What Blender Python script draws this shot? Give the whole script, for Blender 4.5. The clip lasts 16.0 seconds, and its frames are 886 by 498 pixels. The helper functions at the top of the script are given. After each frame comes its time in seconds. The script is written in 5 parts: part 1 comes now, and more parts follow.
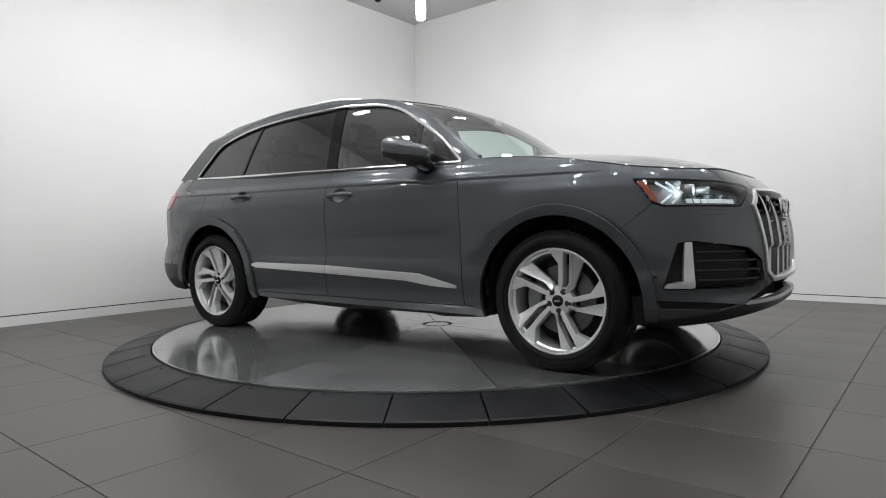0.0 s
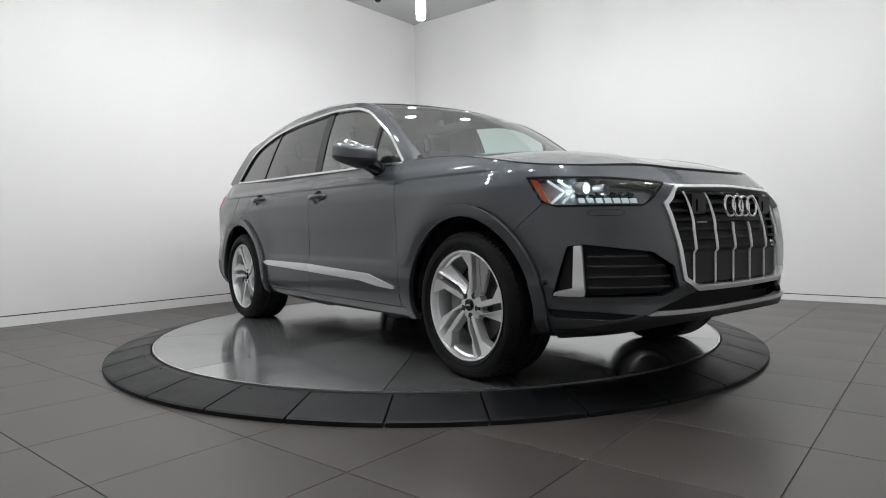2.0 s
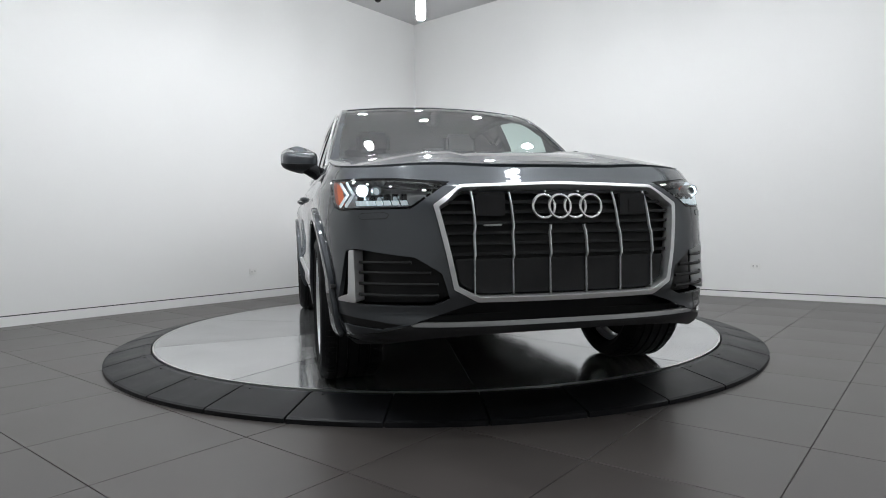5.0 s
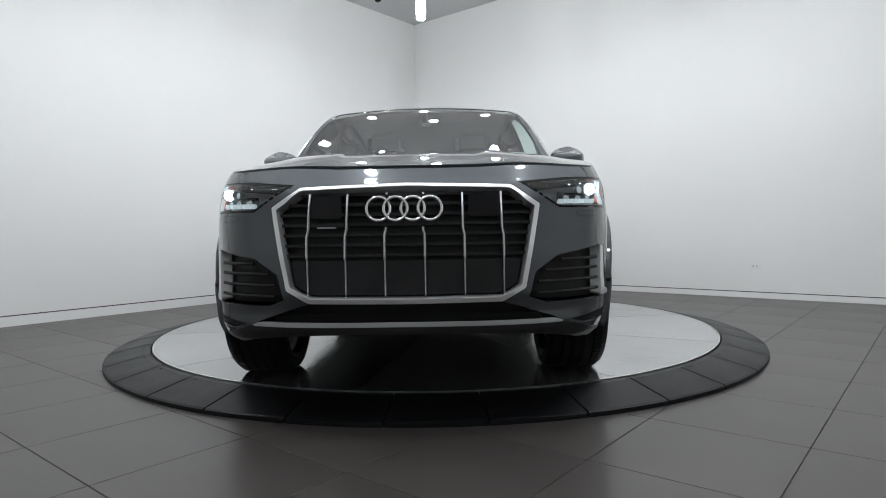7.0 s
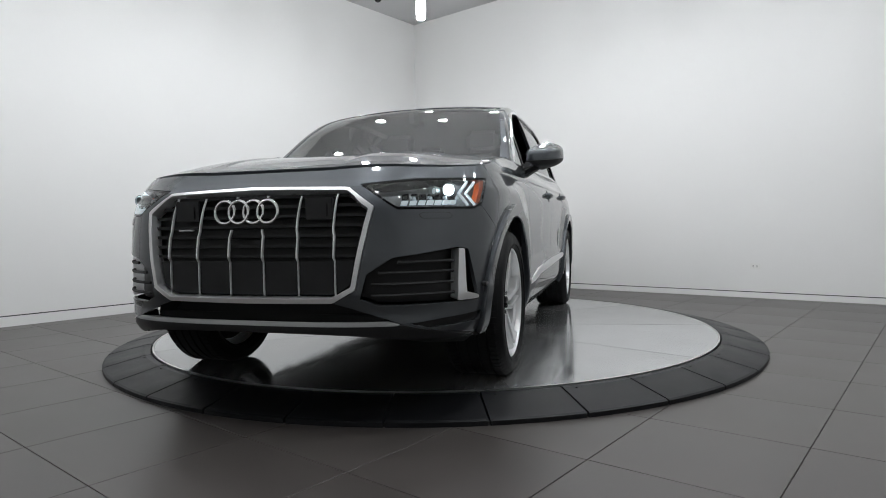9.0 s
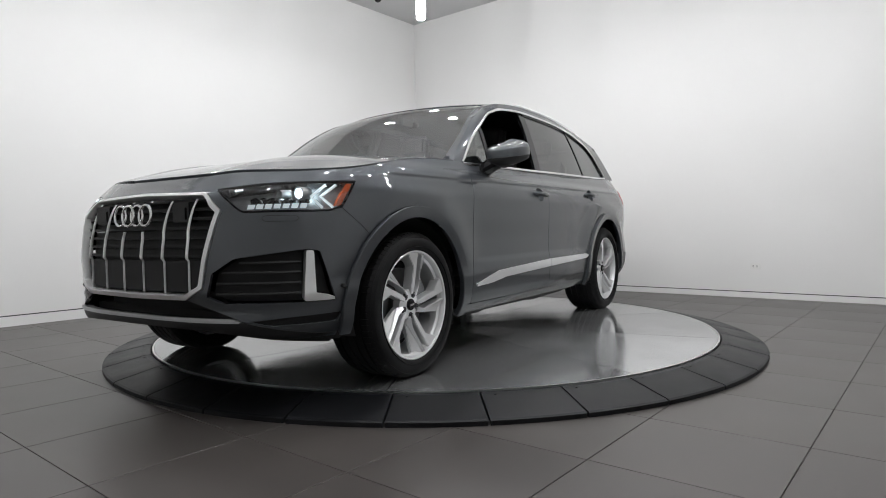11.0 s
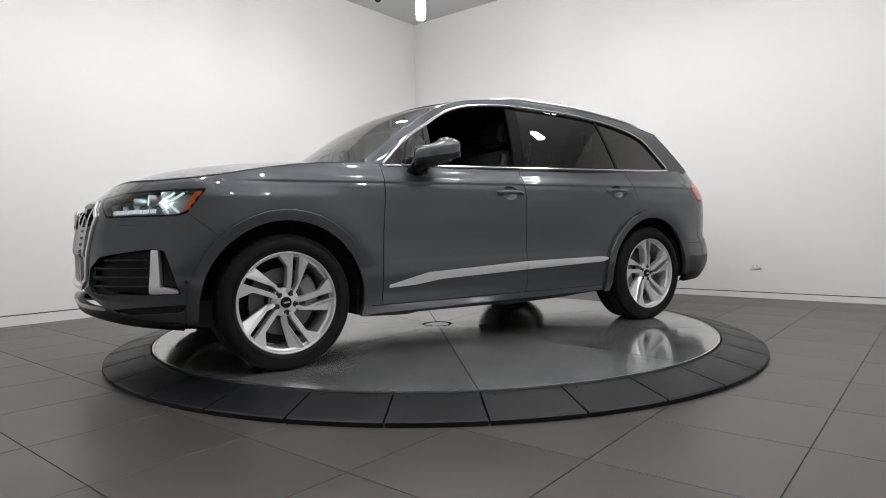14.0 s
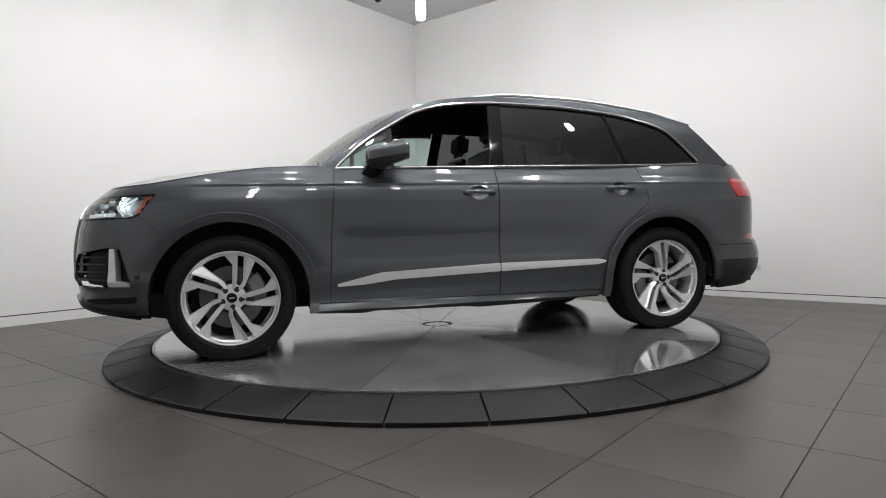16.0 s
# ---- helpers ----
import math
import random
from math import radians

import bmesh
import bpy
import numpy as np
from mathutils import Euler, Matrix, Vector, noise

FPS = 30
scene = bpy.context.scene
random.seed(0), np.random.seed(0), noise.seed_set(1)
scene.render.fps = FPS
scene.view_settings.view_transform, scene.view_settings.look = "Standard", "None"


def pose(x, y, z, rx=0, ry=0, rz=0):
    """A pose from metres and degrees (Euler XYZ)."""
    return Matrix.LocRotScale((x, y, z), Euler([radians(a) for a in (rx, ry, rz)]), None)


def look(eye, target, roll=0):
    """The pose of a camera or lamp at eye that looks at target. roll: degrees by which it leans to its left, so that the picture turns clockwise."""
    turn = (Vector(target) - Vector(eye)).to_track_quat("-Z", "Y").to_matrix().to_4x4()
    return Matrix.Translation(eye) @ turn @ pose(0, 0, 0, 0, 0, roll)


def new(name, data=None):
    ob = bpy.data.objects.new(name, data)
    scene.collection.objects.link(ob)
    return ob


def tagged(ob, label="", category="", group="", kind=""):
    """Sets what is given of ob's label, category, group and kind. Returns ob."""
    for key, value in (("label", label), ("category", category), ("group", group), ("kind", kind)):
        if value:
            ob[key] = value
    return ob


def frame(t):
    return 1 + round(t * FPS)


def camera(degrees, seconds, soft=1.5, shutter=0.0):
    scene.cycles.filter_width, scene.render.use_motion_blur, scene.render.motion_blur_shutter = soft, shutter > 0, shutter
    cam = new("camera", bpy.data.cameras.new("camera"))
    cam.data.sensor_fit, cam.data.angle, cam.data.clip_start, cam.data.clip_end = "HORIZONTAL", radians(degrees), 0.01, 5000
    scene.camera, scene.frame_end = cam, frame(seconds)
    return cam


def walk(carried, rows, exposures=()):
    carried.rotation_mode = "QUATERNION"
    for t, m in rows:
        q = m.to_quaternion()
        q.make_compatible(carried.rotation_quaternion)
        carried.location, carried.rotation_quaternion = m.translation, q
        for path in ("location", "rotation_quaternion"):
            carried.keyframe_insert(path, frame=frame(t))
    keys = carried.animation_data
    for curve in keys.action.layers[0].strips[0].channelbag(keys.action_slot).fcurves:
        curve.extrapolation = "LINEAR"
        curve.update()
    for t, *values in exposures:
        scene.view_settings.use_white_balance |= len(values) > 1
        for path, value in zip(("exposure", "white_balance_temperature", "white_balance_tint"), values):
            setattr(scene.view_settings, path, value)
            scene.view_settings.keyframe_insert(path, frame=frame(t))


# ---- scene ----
# ------------------------------------------------------------ camera
cam = camera(71.3, 16.0, soft=0.95)
YAW, PITCH = radians(0.65), radians(-1.885)
EYE = Vector((0.0, -4.897, 0.831))
AIM = EYE + Vector((math.sin(YAW) * math.cos(PITCH), math.cos(YAW) * math.cos(PITCH), math.sin(PITCH)))
STAND = look(EYE, AIM, -0.983)
walk(cam, [(0.0, STAND), (16.0, STAND)],
     [(0.0, 0.0, 6400, 9), (3.5, 0.0, 6300, 9), (6.5, -0.08, 6150, 7), (8.5, -0.13, 6200, 8), (9.2, -0.11, 6250, 8), (11.3, 0.0, 6400, 10), (16.0, 0.0, 6500, 11)])

# ------------------------------------------------------------ light
TURN = radians(-39.97)                      # direction of the long tile joints
NA = Vector((-math.sin(TURN), math.cos(TURN), 0))   # towards the wall behind, on the right hand
NB = Vector((-math.cos(TURN), -math.sin(TURN), 0))  # towards the wall on the left hand
A_MAX, A_MIN, B_MAX, B_MIN, CEIL = 3.76, -7.2, 3.53, -6.6, 4.108
DISC_Z = 0.076

world = bpy.data.worlds.new("world")
scene.world = world
world.use_nodes = True
world.node_tree.nodes["Background"].inputs[0].default_value = (0.8, 0.85, 0.9, 1)
world.node_tree.nodes["Background"].inputs[1].default_value = 0.02
scene.view_settings.exposure = 0.0
LAMP_GLOW, LAMP_DOWN = 28.0, 295.0          # the bulb's sides; its underside, made brighter to light floor and lower walls


def place(a, b, z=0.0):
    """A point of the room from its distances along the two wall normals."""
    return NA * a + NB * b + Vector((0, 0, z))


# ------------------------------------------------------------ materials
def mat(name, colour, rough=0.5, metal=0.0, coat=0.0, spec=0.5, emit=None, strength=0.0, transmission=0.0, ior=1.45, coat_rough=0.03):
    m = bpy.data.materials.new(name)
    m.use_nodes = True
    b = m.node_tree.nodes["Principled BSDF"]
    b.inputs["Base Color"].default_value = (*colour, 1)
    b.inputs["Roughness"].default_value = rough
    b.inputs["Metallic"].default_value = metal
    b.inputs["Coat Weight"].default_value = coat
    b.inputs["Coat Roughness"].default_value = coat_rough
    b.inputs["Specular IOR Level"].default_value = spec
    b.inputs["Transmission Weight"].default_value = transmission
    b.inputs["IOR"].default_value = ior
    if emit:
        b.inputs["Emission Color"].default_value = (*emit, 1)
        b.inputs["Emission Strength"].default_value = strength
    return m


def vary(m, colour, amount, scale, rough=None, rough_amount=0.1, bump=0.0, bump_scale=None, fine=0.0, stretch=(1, 1, 1), random_amount=0.0):
    """Colour, gloss and relief that vary at two scales."""
    t = m.node_tree
    b = t.nodes["Principled BSDF"]
    co = t.nodes.new("ShaderNodeTexCoord")
    mp = t.nodes.new("ShaderNodeMapping")
    mp.inputs["Scale"].default_value = stretch
    t.links.new(co.outputs["Object"], mp.inputs["Vector"])
    n1 = t.nodes.new("ShaderNodeTexNoise")
    n1.inputs["Scale"].default_value = scale
    n1.inputs["Detail"].default_value = 5
    n2 = t.nodes.new("ShaderNodeTexNoise")
    n2.inputs["Scale"].default_value = bump_scale or scale * 22
    n2.inputs["Detail"].default_value = 3
    for n in (n1, n2):
        t.links.new(mp.outputs[0], n.inputs["Vector"])
    add = t.nodes.new("ShaderNodeMath")
    add.operation = "MULTIPLY_ADD"
    add.inputs[1].default_value = fine
    t.links.new(n2.outputs["Fac"], add.inputs[0])
    t.links.new(n1.outputs["Fac"], add.inputs[2])
    last = add
    if random_amount:
        info = t.nodes.new("ShaderNodeObjectInfo")
        ra = t.nodes.new("ShaderNodeMath")
        ra.operation = "MULTIPLY_ADD"
        ra.inputs[1].default_value = random_amount
        t.links.new(info.outputs["Random"], ra.inputs[0])
        t.links.new(add.outputs[0], ra.inputs[2])
        last = ra
    ramp = t.nodes.new("ShaderNodeMapRange")
    mid = 0.5 + fine * 0.5 + random_amount * 0.5
    ramp.inputs["From Min"].default_value = mid - 0.28
    ramp.inputs["From Max"].default_value = mid + 0.28
    ramp.inputs["To Min"].default_value = 1 - amount
    ramp.inputs["To Max"].default_value = 1 + amount
    t.links.new(last.outputs[0], ramp.inputs["Value"])
    mul = t.nodes.new("ShaderNodeVectorMath")
    mul.operation = "SCALE"
    mul.inputs[0].default_value = colour
    t.links.new(ramp.outputs[0], mul.inputs["Scale"])
    t.links.new(mul.outputs[0], b.inputs["Base Color"])
    if rough is not None:
        rr = t.nodes.new("ShaderNodeMapRange")
        rr.inputs["From Min"].default_value, rr.inputs["From Max"].default_value = 0.25, 0.75
        rr.inputs["To Min"].default_value, rr.inputs["To Max"].default_value = rough - rough_amount, rough + rough_amount
        t.links.new(n1.outputs["Fac"], rr.inputs["Value"])
        t.links.new(rr.outputs[0], b.inputs["Roughness"])
    if bump:
        bp = t.nodes.new("ShaderNodeBump")
        bp.inputs["Strength"].default_value = bump
        bp.inputs["Distance"].default_value = 0.002
        t.links.new(n2.outputs["Fac"], bp.inputs["Height"])
        t.links.new(bp.outputs[0], b.inputs["Normal"])
    return m


M_WALL = vary(mat("wall_paint", (0.8, 0.8, 0.79), 0.55), (0.80, 0.80, 0.79), 0.02, 0.7, 0.5, 0.08, 0.05, 60)
M_WALL_UNSEEN = vary(mat("unseen_wall_paint", (0.8, 0.8, 0.79), 0.6), (0.80, 0.80, 0.79), 0.04, 0.7, 0.6, 0.08)
M_CEIL = vary(mat("ceiling_paint", (0.64, 0.64, 0.64), 0.8), (0.64, 0.64, 0.645), 0.03, 0.9, 0.8, 0.05)
M_BASE = vary(mat("baseboard_paint", (0.8, 0.8, 0.8), 0.4), (0.80, 0.80, 0.79), 0.03, 2.0, 0.35, 0.08)
M_GAP = mat("shadow_gap", (0.05, 0.05, 0.05), 0.8)
M_TILE = vary(mat("floor_tile", (0.105, 0.1, 0.097), 0.36), (0.064, 0.0572, 0.0535), 0.18, 1.3, 0.34, 0.04, 0.10, 160, 0.35, random_amount=0.12)
M_GROUT = vary(mat("tile_grout", (0.06, 0.05, 0.045), 0.9), (0.070, 0.060, 0.055), 0.25, 9.0)
M_RAMP = vary(mat("ramp_metal", (0.014, 0.015, 0.017), 0.5, spec=0.22), (0.0095, 0.0100, 0.0115), 0.5, 3.0, 0.45, 0.12, 0.25, 220, 0.4, random_amount=0.1)
M_RIMBAR = mat("turntable_edge", (0.75, 0.75, 0.74), 0.28, 1.0)
M_PLATE = vary(mat("turntable_plate", (0.52, 0.52, 0.52), 0.1, 0.82), (0.50, 0.51, 0.515), 0.28, 2.6, 0.080, 0.055, 0.04, 90, 0.6, random_amount=0.35)
_t = M_PLATE.node_tree                     # each sector is brushed a little differently
_b = _t.nodes["Principled BSDF"]
_info, _add = _t.nodes.new("ShaderNodeObjectInfo"), _t.nodes.new("ShaderNodeMath")
_add.operation = "MULTIPLY_ADD"
_add.inputs[1].default_value = 0.09
_t.links.new(_info.outputs["Random"], _add.inputs[0])
_t.links.new(_b.inputs["Roughness"].links[0].from_socket, _add.inputs[2])
_t.links.new(_add.outputs[0], _b.inputs["Roughness"])
M_SCREW = mat("dark_screw", (0.01, 0.01, 0.01), 0.5, 0.6)
M_BULB = mat("lamp_glow", (1, 1, 1), 0.4, emit=(1.0, 0.99, 0.985), strength=LAMP_GLOW)
M_BULB_FILL = mat("lamp_down_fill", (1, 1, 1), 0.4, emit=(1.0, 0.99, 0.985), strength=LAMP_DOWN)
M_LAMPCAP = mat("lamp_cap", (0.5, 0.5, 0.5), 0.4, 0.5)
M_PLUG = mat("socket_plastic", (0.78, 0.78, 0.76), 0.4)


# ------------------------------------------------------------ mesh helpers
def link_mesh(name, bm, material, parent=None, label="", smooth=False):
    me = bpy.data.meshes.new(name)
    bm.normal_update()
    bm.to_mesh(me)
    bm.free()
    return link_data(name, me, material, parent, label, smooth)


def link_data(name, me, material, parent=None, label="", smooth=False):
    if material and not me.materials:
        me.materials.append(material)
    if smooth:
        me.shade_smooth()
        me.set_sharp_from_angle(angle=radians(35))
    ob = new(name, me)
    if parent:
        ob.parent = parent
    if label:
        ob["label"] = label
    return ob


part = link_mesh


def box(bm, lo, hi, m=None):
    v = [bm.verts.new((x, y, z)) for z in (lo[2], hi[2]) for y in (lo[1], hi[1]) for x in (lo[0], hi[0])]
    fs = [bm.faces.new([v[i] for i in f]) for f in ((0, 2, 3, 1), (4, 5, 7, 6), (0, 1, 5, 4), (2, 6, 7, 3), (0, 4, 6, 2), (1, 3, 7, 5))]
    if m is not None:
        bmesh.ops.transform(bm, matrix=m, verts=v)
    return fs


def lathe(bm, profile, n=48, close=False, m=None, a0=0.0, a1=2 * math.pi):
    """Turns (radius, height) pairs about z."""
    full = abs(a1 - a0 - 2 * math.pi) < 1e-6
    cols = n if full else n + 1
    rings = []
    for r, z in profile:
        rings.append([bm.verts.new((r * math.cos(a0 + (a1 - a0) * i / n), r * math.sin(a0 + (a1 - a0) * i / n), z)) for i in range(cols)])
    pairs = list(zip(rings, rings[1:])) + ([(rings[-1], rings[0])] if close else [])
    for p, q in pairs:
        for i in range(n):
            j = (i + 1) % cols
            bm.faces.new((p[i], p[j], q[j], q[i]))
    vs = [v for r in rings for v in r]
    if m is not None:
        bmesh.ops.transform(bm, matrix=m, verts=vs)
    return rings


def prism(bm, pts, lo, hi, m=None):
    """A flat outline (x, y) between two heights."""
    a = [bm.verts.new((x, y, lo)) for x, y in pts]
    b = [bm.verts.new((x, y, hi)) for x, y in pts]
    bm.faces.new(a[::-1]), bm.faces.new(b)
    for i in range(len(pts)):
        j = (i + 1) % len(pts)
        bm.faces.new((a[i], a[j], b[j], b[i]))
    if m is not None:
        bmesh.ops.transform(bm, matrix=m, verts=a + b)
    return a + b


def tube(bm, path, radius, n=8, ends=True, flat=1.0):
    """A rod along a path of points."""
    path = [Vector(p) for p in path]
    rings = []
    for i, p in enumerate(path):
        d = (path[min(i + 1, len(path) - 1)] - path[max(i - 1, 0)]).normalized()
        up = Vector((0, 0, 1)) if abs(d.z) < 0.9 else Vector((1, 0, 0))
        u = d.cross(up).normalized()
        w = u.cross(d)
        rings.append([bm.verts.new(p + (u * math.cos(2 * math.pi * k / n) + w * math.sin(2 * math.pi * k / n) * flat) * radius) for k in range(n)])
    for a, b in zip(rings, rings[1:]):
        for k in range(n):
            bm.faces.new((a[k], a[(k + 1) % n], b[(k + 1) % n], b[k]))
    if ends:
        bm.faces.new(rings[0][::-1]), bm.faces.new(rings[-1])


# ------------------------------------------------------------ room
ROOM = Matrix(((NB.x * -1, NA.x, 0, 0), (NB.y * -1, NA.y, 0, 0), (0, 0, 1, 0), (0, 0, 0, 1)))  # x along the joints, y towards the back wall


def room_box(name, lo, hi, material, label, category, bevel=0.0):
    bm = bmesh.new()
    box(bm, lo, hi)
    ob = link_mesh(name, bm, material)
    ob.matrix_world = ROOM
    return tagged(ob, label, category, kind="structure")


X0, X1, Y0, Y1 = -B_MAX, -B_MIN, A_MIN, A_MAX
floor = room_box("floor", (X0 - 0.3, Y0 - 0.3, -0.12), (X1 + 0.3, Y1 + 0.3, -0.004), M_GROUT, "floor of grey porcelain tiles with brown grout joints", "floor")
room_box("wall_north", (X0 - 0.2, Y1, -0.1), (X1 + 0.2, Y1 + 0.2, CEIL + 0.1), M_WALL, "smooth matt white painted plaster wall", "wall")
room_box("wall_west", (X0 - 0.2, Y0, -0.1), (X0, Y1, CEIL + 0.1), M_WALL, "smooth matt white painted plaster wall", "wall")
# unseen walls added to close the room, white to bounce light
room_box("wall_south", (X0 - 0.2, Y0 - 0.2, -0.1), (X1 + 0.2, Y0, CEIL + 0.1), M_WALL_UNSEEN, "unseen matt off-white wall added to close the room", "wall")
room_box("wall_east", (X1, Y0, -0.1), (X1 + 0.2, Y1, CEIL + 0.1), M_WALL_UNSEEN, "unseen matt off-white wall added to close the room", "wall")
room_box("ceiling", (X0 - 0.2, Y0 - 0.2, CEIL), (X1 + 0.2, Y1 + 0.2, CEIL + 0.2), M_CEIL, "flat light grey painted ceiling", "ceiling")
room_box("baseboard_north", (X0 + 0.004, Y1 - 0.006, 0.0), (X1, Y1 + 0.02, 0.062), M_BASE, "low flush white baseboard under a dark reveal", "baseboard")
room_box("baseboard_west", (X0 - 0.02, Y0, 0.0), (X0 + 0.006, Y1 - 0.008, 0.092), M_BASE, "low flush white baseboard under a dark reveal", "baseboard")
room_box("trim_north", (X0 + 0.004, Y1 - 0.003, 0.062), (X1, Y1 + 0.02, 0.071), M_GAP, "narrow dark reveal above the baseboard", "trim")
room_box("trim_west", (X0 - 0.02, Y0, 0.092), (X0 + 0.003, Y1 - 0.004, 0.102), M_GAP, "narrow dark reveal above the baseboard", "trim")


def outlet(x, z, wall):
    """A white double wall socket."""
    e = new("wall_socket")
    bm = bmesh.new()
    fs = box(bm, (-0.052, -0.008, -0.035), (0.052, 0.0, 0.035))
    bmesh.ops.bevel(bm, geom=[ed for ed in bm.edges], offset=0.003, segments=2, affect="EDGES")
    part("face_plate", bm, M_PLUG, e)
    for sx in (-0.02, 0.02):
        for dz in (-0.006, 0.006):
            bm = bmesh.new()
            box(bm, (sx - 0.008, -0.0095, dz - 0.002), (sx + 0.008, -0.006, dz + 0.002))
            part("slot", bm, M_SCREW, e, "dark slot")
    e.matrix_world = ROOM @ (pose(x, Y1, z) if wall == "north" else pose(X0, x, z, 0, 0, 90))
    return tagged(e, "white plastic wall socket low on the white wall", "wall socket", group="wall sockets")


outlet(1.484, 0.353, "north")
outlet(0.67, 0.34, "west")


def ceiling_lamp(x, y):
    """A bright frosted bulb hanging on a cord."""
    e = new("pendant_lamp")
    bm = bmesh.new()
    lathe(bm, [(0.0, CEIL), (0.05, CEIL), (0.05, CEIL - 0.02), (0.006, CEIL - 0.03), (0.006, 3.62), (0.026, 3.61), (0.030, 3.52), (0.0, 3.52)], 20)
    part("cord", bm, M_LAMPCAP, e, "grey cord and lamp holder", True)
    bm = bmesh.new()
    lathe(bm, [(0.0, 3.525), (0.036, 3.52), (0.054, 3.48), (0.058, 3.38), (0.052, 3.29)], 20)
    bulb = part("bulb", bm, M_BULB, e, "glowing white bulb", True)
    # underside added as a separate, stronger glow to light the floor
    bm = bmesh.new()
    lathe(bm, [(0.052, 3.29), (0.040, 3.274), (0.018, 3.27), (0.0, 3.27)], 20)
    part("bulb_underside_fill", bm, M_BULB_FILL, bulb, "brighter underside added to light the floor", True)
    e.matrix_world = ROOM @ pose(x, y, 0)
    return tagged(e, "glowing white bulb lamp hanging from the ceiling", "pendant lamp", group="pendant lamps")


def ceiling_sensor(x, y):
    """A small round detector on the ceiling."""
    e = new("ceiling_sensor")
    bm = bmesh.new()
    lathe(bm, [(0.0, CEIL - 0.012), (0.075, CEIL - 0.012), (0.08, CEIL - 0.008), (0.08, CEIL)], 24)
    part("base_ring", bm, M_LAMPCAP, e, "grey base ring", True)
    bm = bmesh.new()
    lathe(bm, [(0.0, CEIL - 0.05), (0.035, CEIL - 0.045), (0.05, CEIL - 0.012)], 24)
    part("sensor_dome", bm, M_SCREW, e, "dark dome", True)
    e.matrix_world = ROOM @ pose(x, y, 0)
    return tagged(e, "small dark round detector on the grey ceiling", "detector")


ceiling_sensor(-3.14, 2.56)


# lamps: a square grid over the turntable, in line with the walls
for row_y in range(5):
    for row_x in range(5):
        ceiling_lamp(-1.64 + 1.15 * row_x, 1.755 - 1.15 * row_y)

# ------------------------------------------------------------ turntable
RIM_IN, RIM_OUT = 2.052, 2.340


def turntable_ring():
    """The fixed sloping border, in 33 dark segments with screws at their joints."""
    e = new("turntable_border")
    n = 33
    step = 2 * math.pi / n
    half = step / 2 - 0.0022
    bm = bmesh.new()
    prof = [(RIM_IN + 0.012, 0.0), (RIM_IN + 0.012, 0.068), (RIM_IN + 0.018, 0.074), (RIM_IN + 0.05, 0.074), (RIM_OUT - 0.012, 0.026), (RIM_OUT, 0.020), (RIM_OUT, 0.0)]
    k = 4
    cols = [[bm.verts.new((r * math.cos(-half + 2 * half * i / k), r * math.sin(-half + 2 * half * i / k), z)) for r, z in prof] for i in range(k + 1)]
    for a, b in zip(cols, cols[1:]):
        for j in range(len(prof) - 1):
            bm.faces.new((a[j], a[j + 1], b[j + 1], b[j]))
    bm.faces.new(cols[0][::-1]), bm.faces.new(cols[-1])
    bmesh.ops.recalc_face_normals(bm, faces=bm.faces)
    me = bpy.data.meshes.new("ramp_segment")
    bm.to_mesh(me)
    bm.free()
    bm = bmesh.new()
    lathe(bm, [(0.0, 0.0012), (0.006, 0.0012), (0.0075, 0.0), (0.0075, -0.003)], 10)
    sc = bpy.data.meshes.new("screw")
    bm.to_mesh(sc)
    bm.free()
    me.materials.append(M_RAMP), sc.materials.append(M_SCREW)
    for i in range(n):
        a = radians(-95.7) + step * i
        seg = new("ramp_segment", me)
        seg.parent, seg.rotation_euler = e, (0, 0, a + step / 2)
        s = new("screw", sc)
        s.parent = seg
        s.location = ((RIM_IN + 0.06) * math.cos(-half + 0.03), (RIM_IN + 0.06) * math.sin(-half + 0.03), 0.0725)
    bm = bmesh.new()
    lathe(bm, [(RIM_IN + 0.006, -0.002), (RIM_IN + 0.006, 0.012), (RIM_OUT - 0.03, 0.012), (RIM_OUT - 0.01, -0.002)], 120)
    part("under_frame", bm, M_SCREW, e, "black frame under the segments")
    return tagged(e, "low sloping black metal border ring of segments round the turntable", "turntable border")


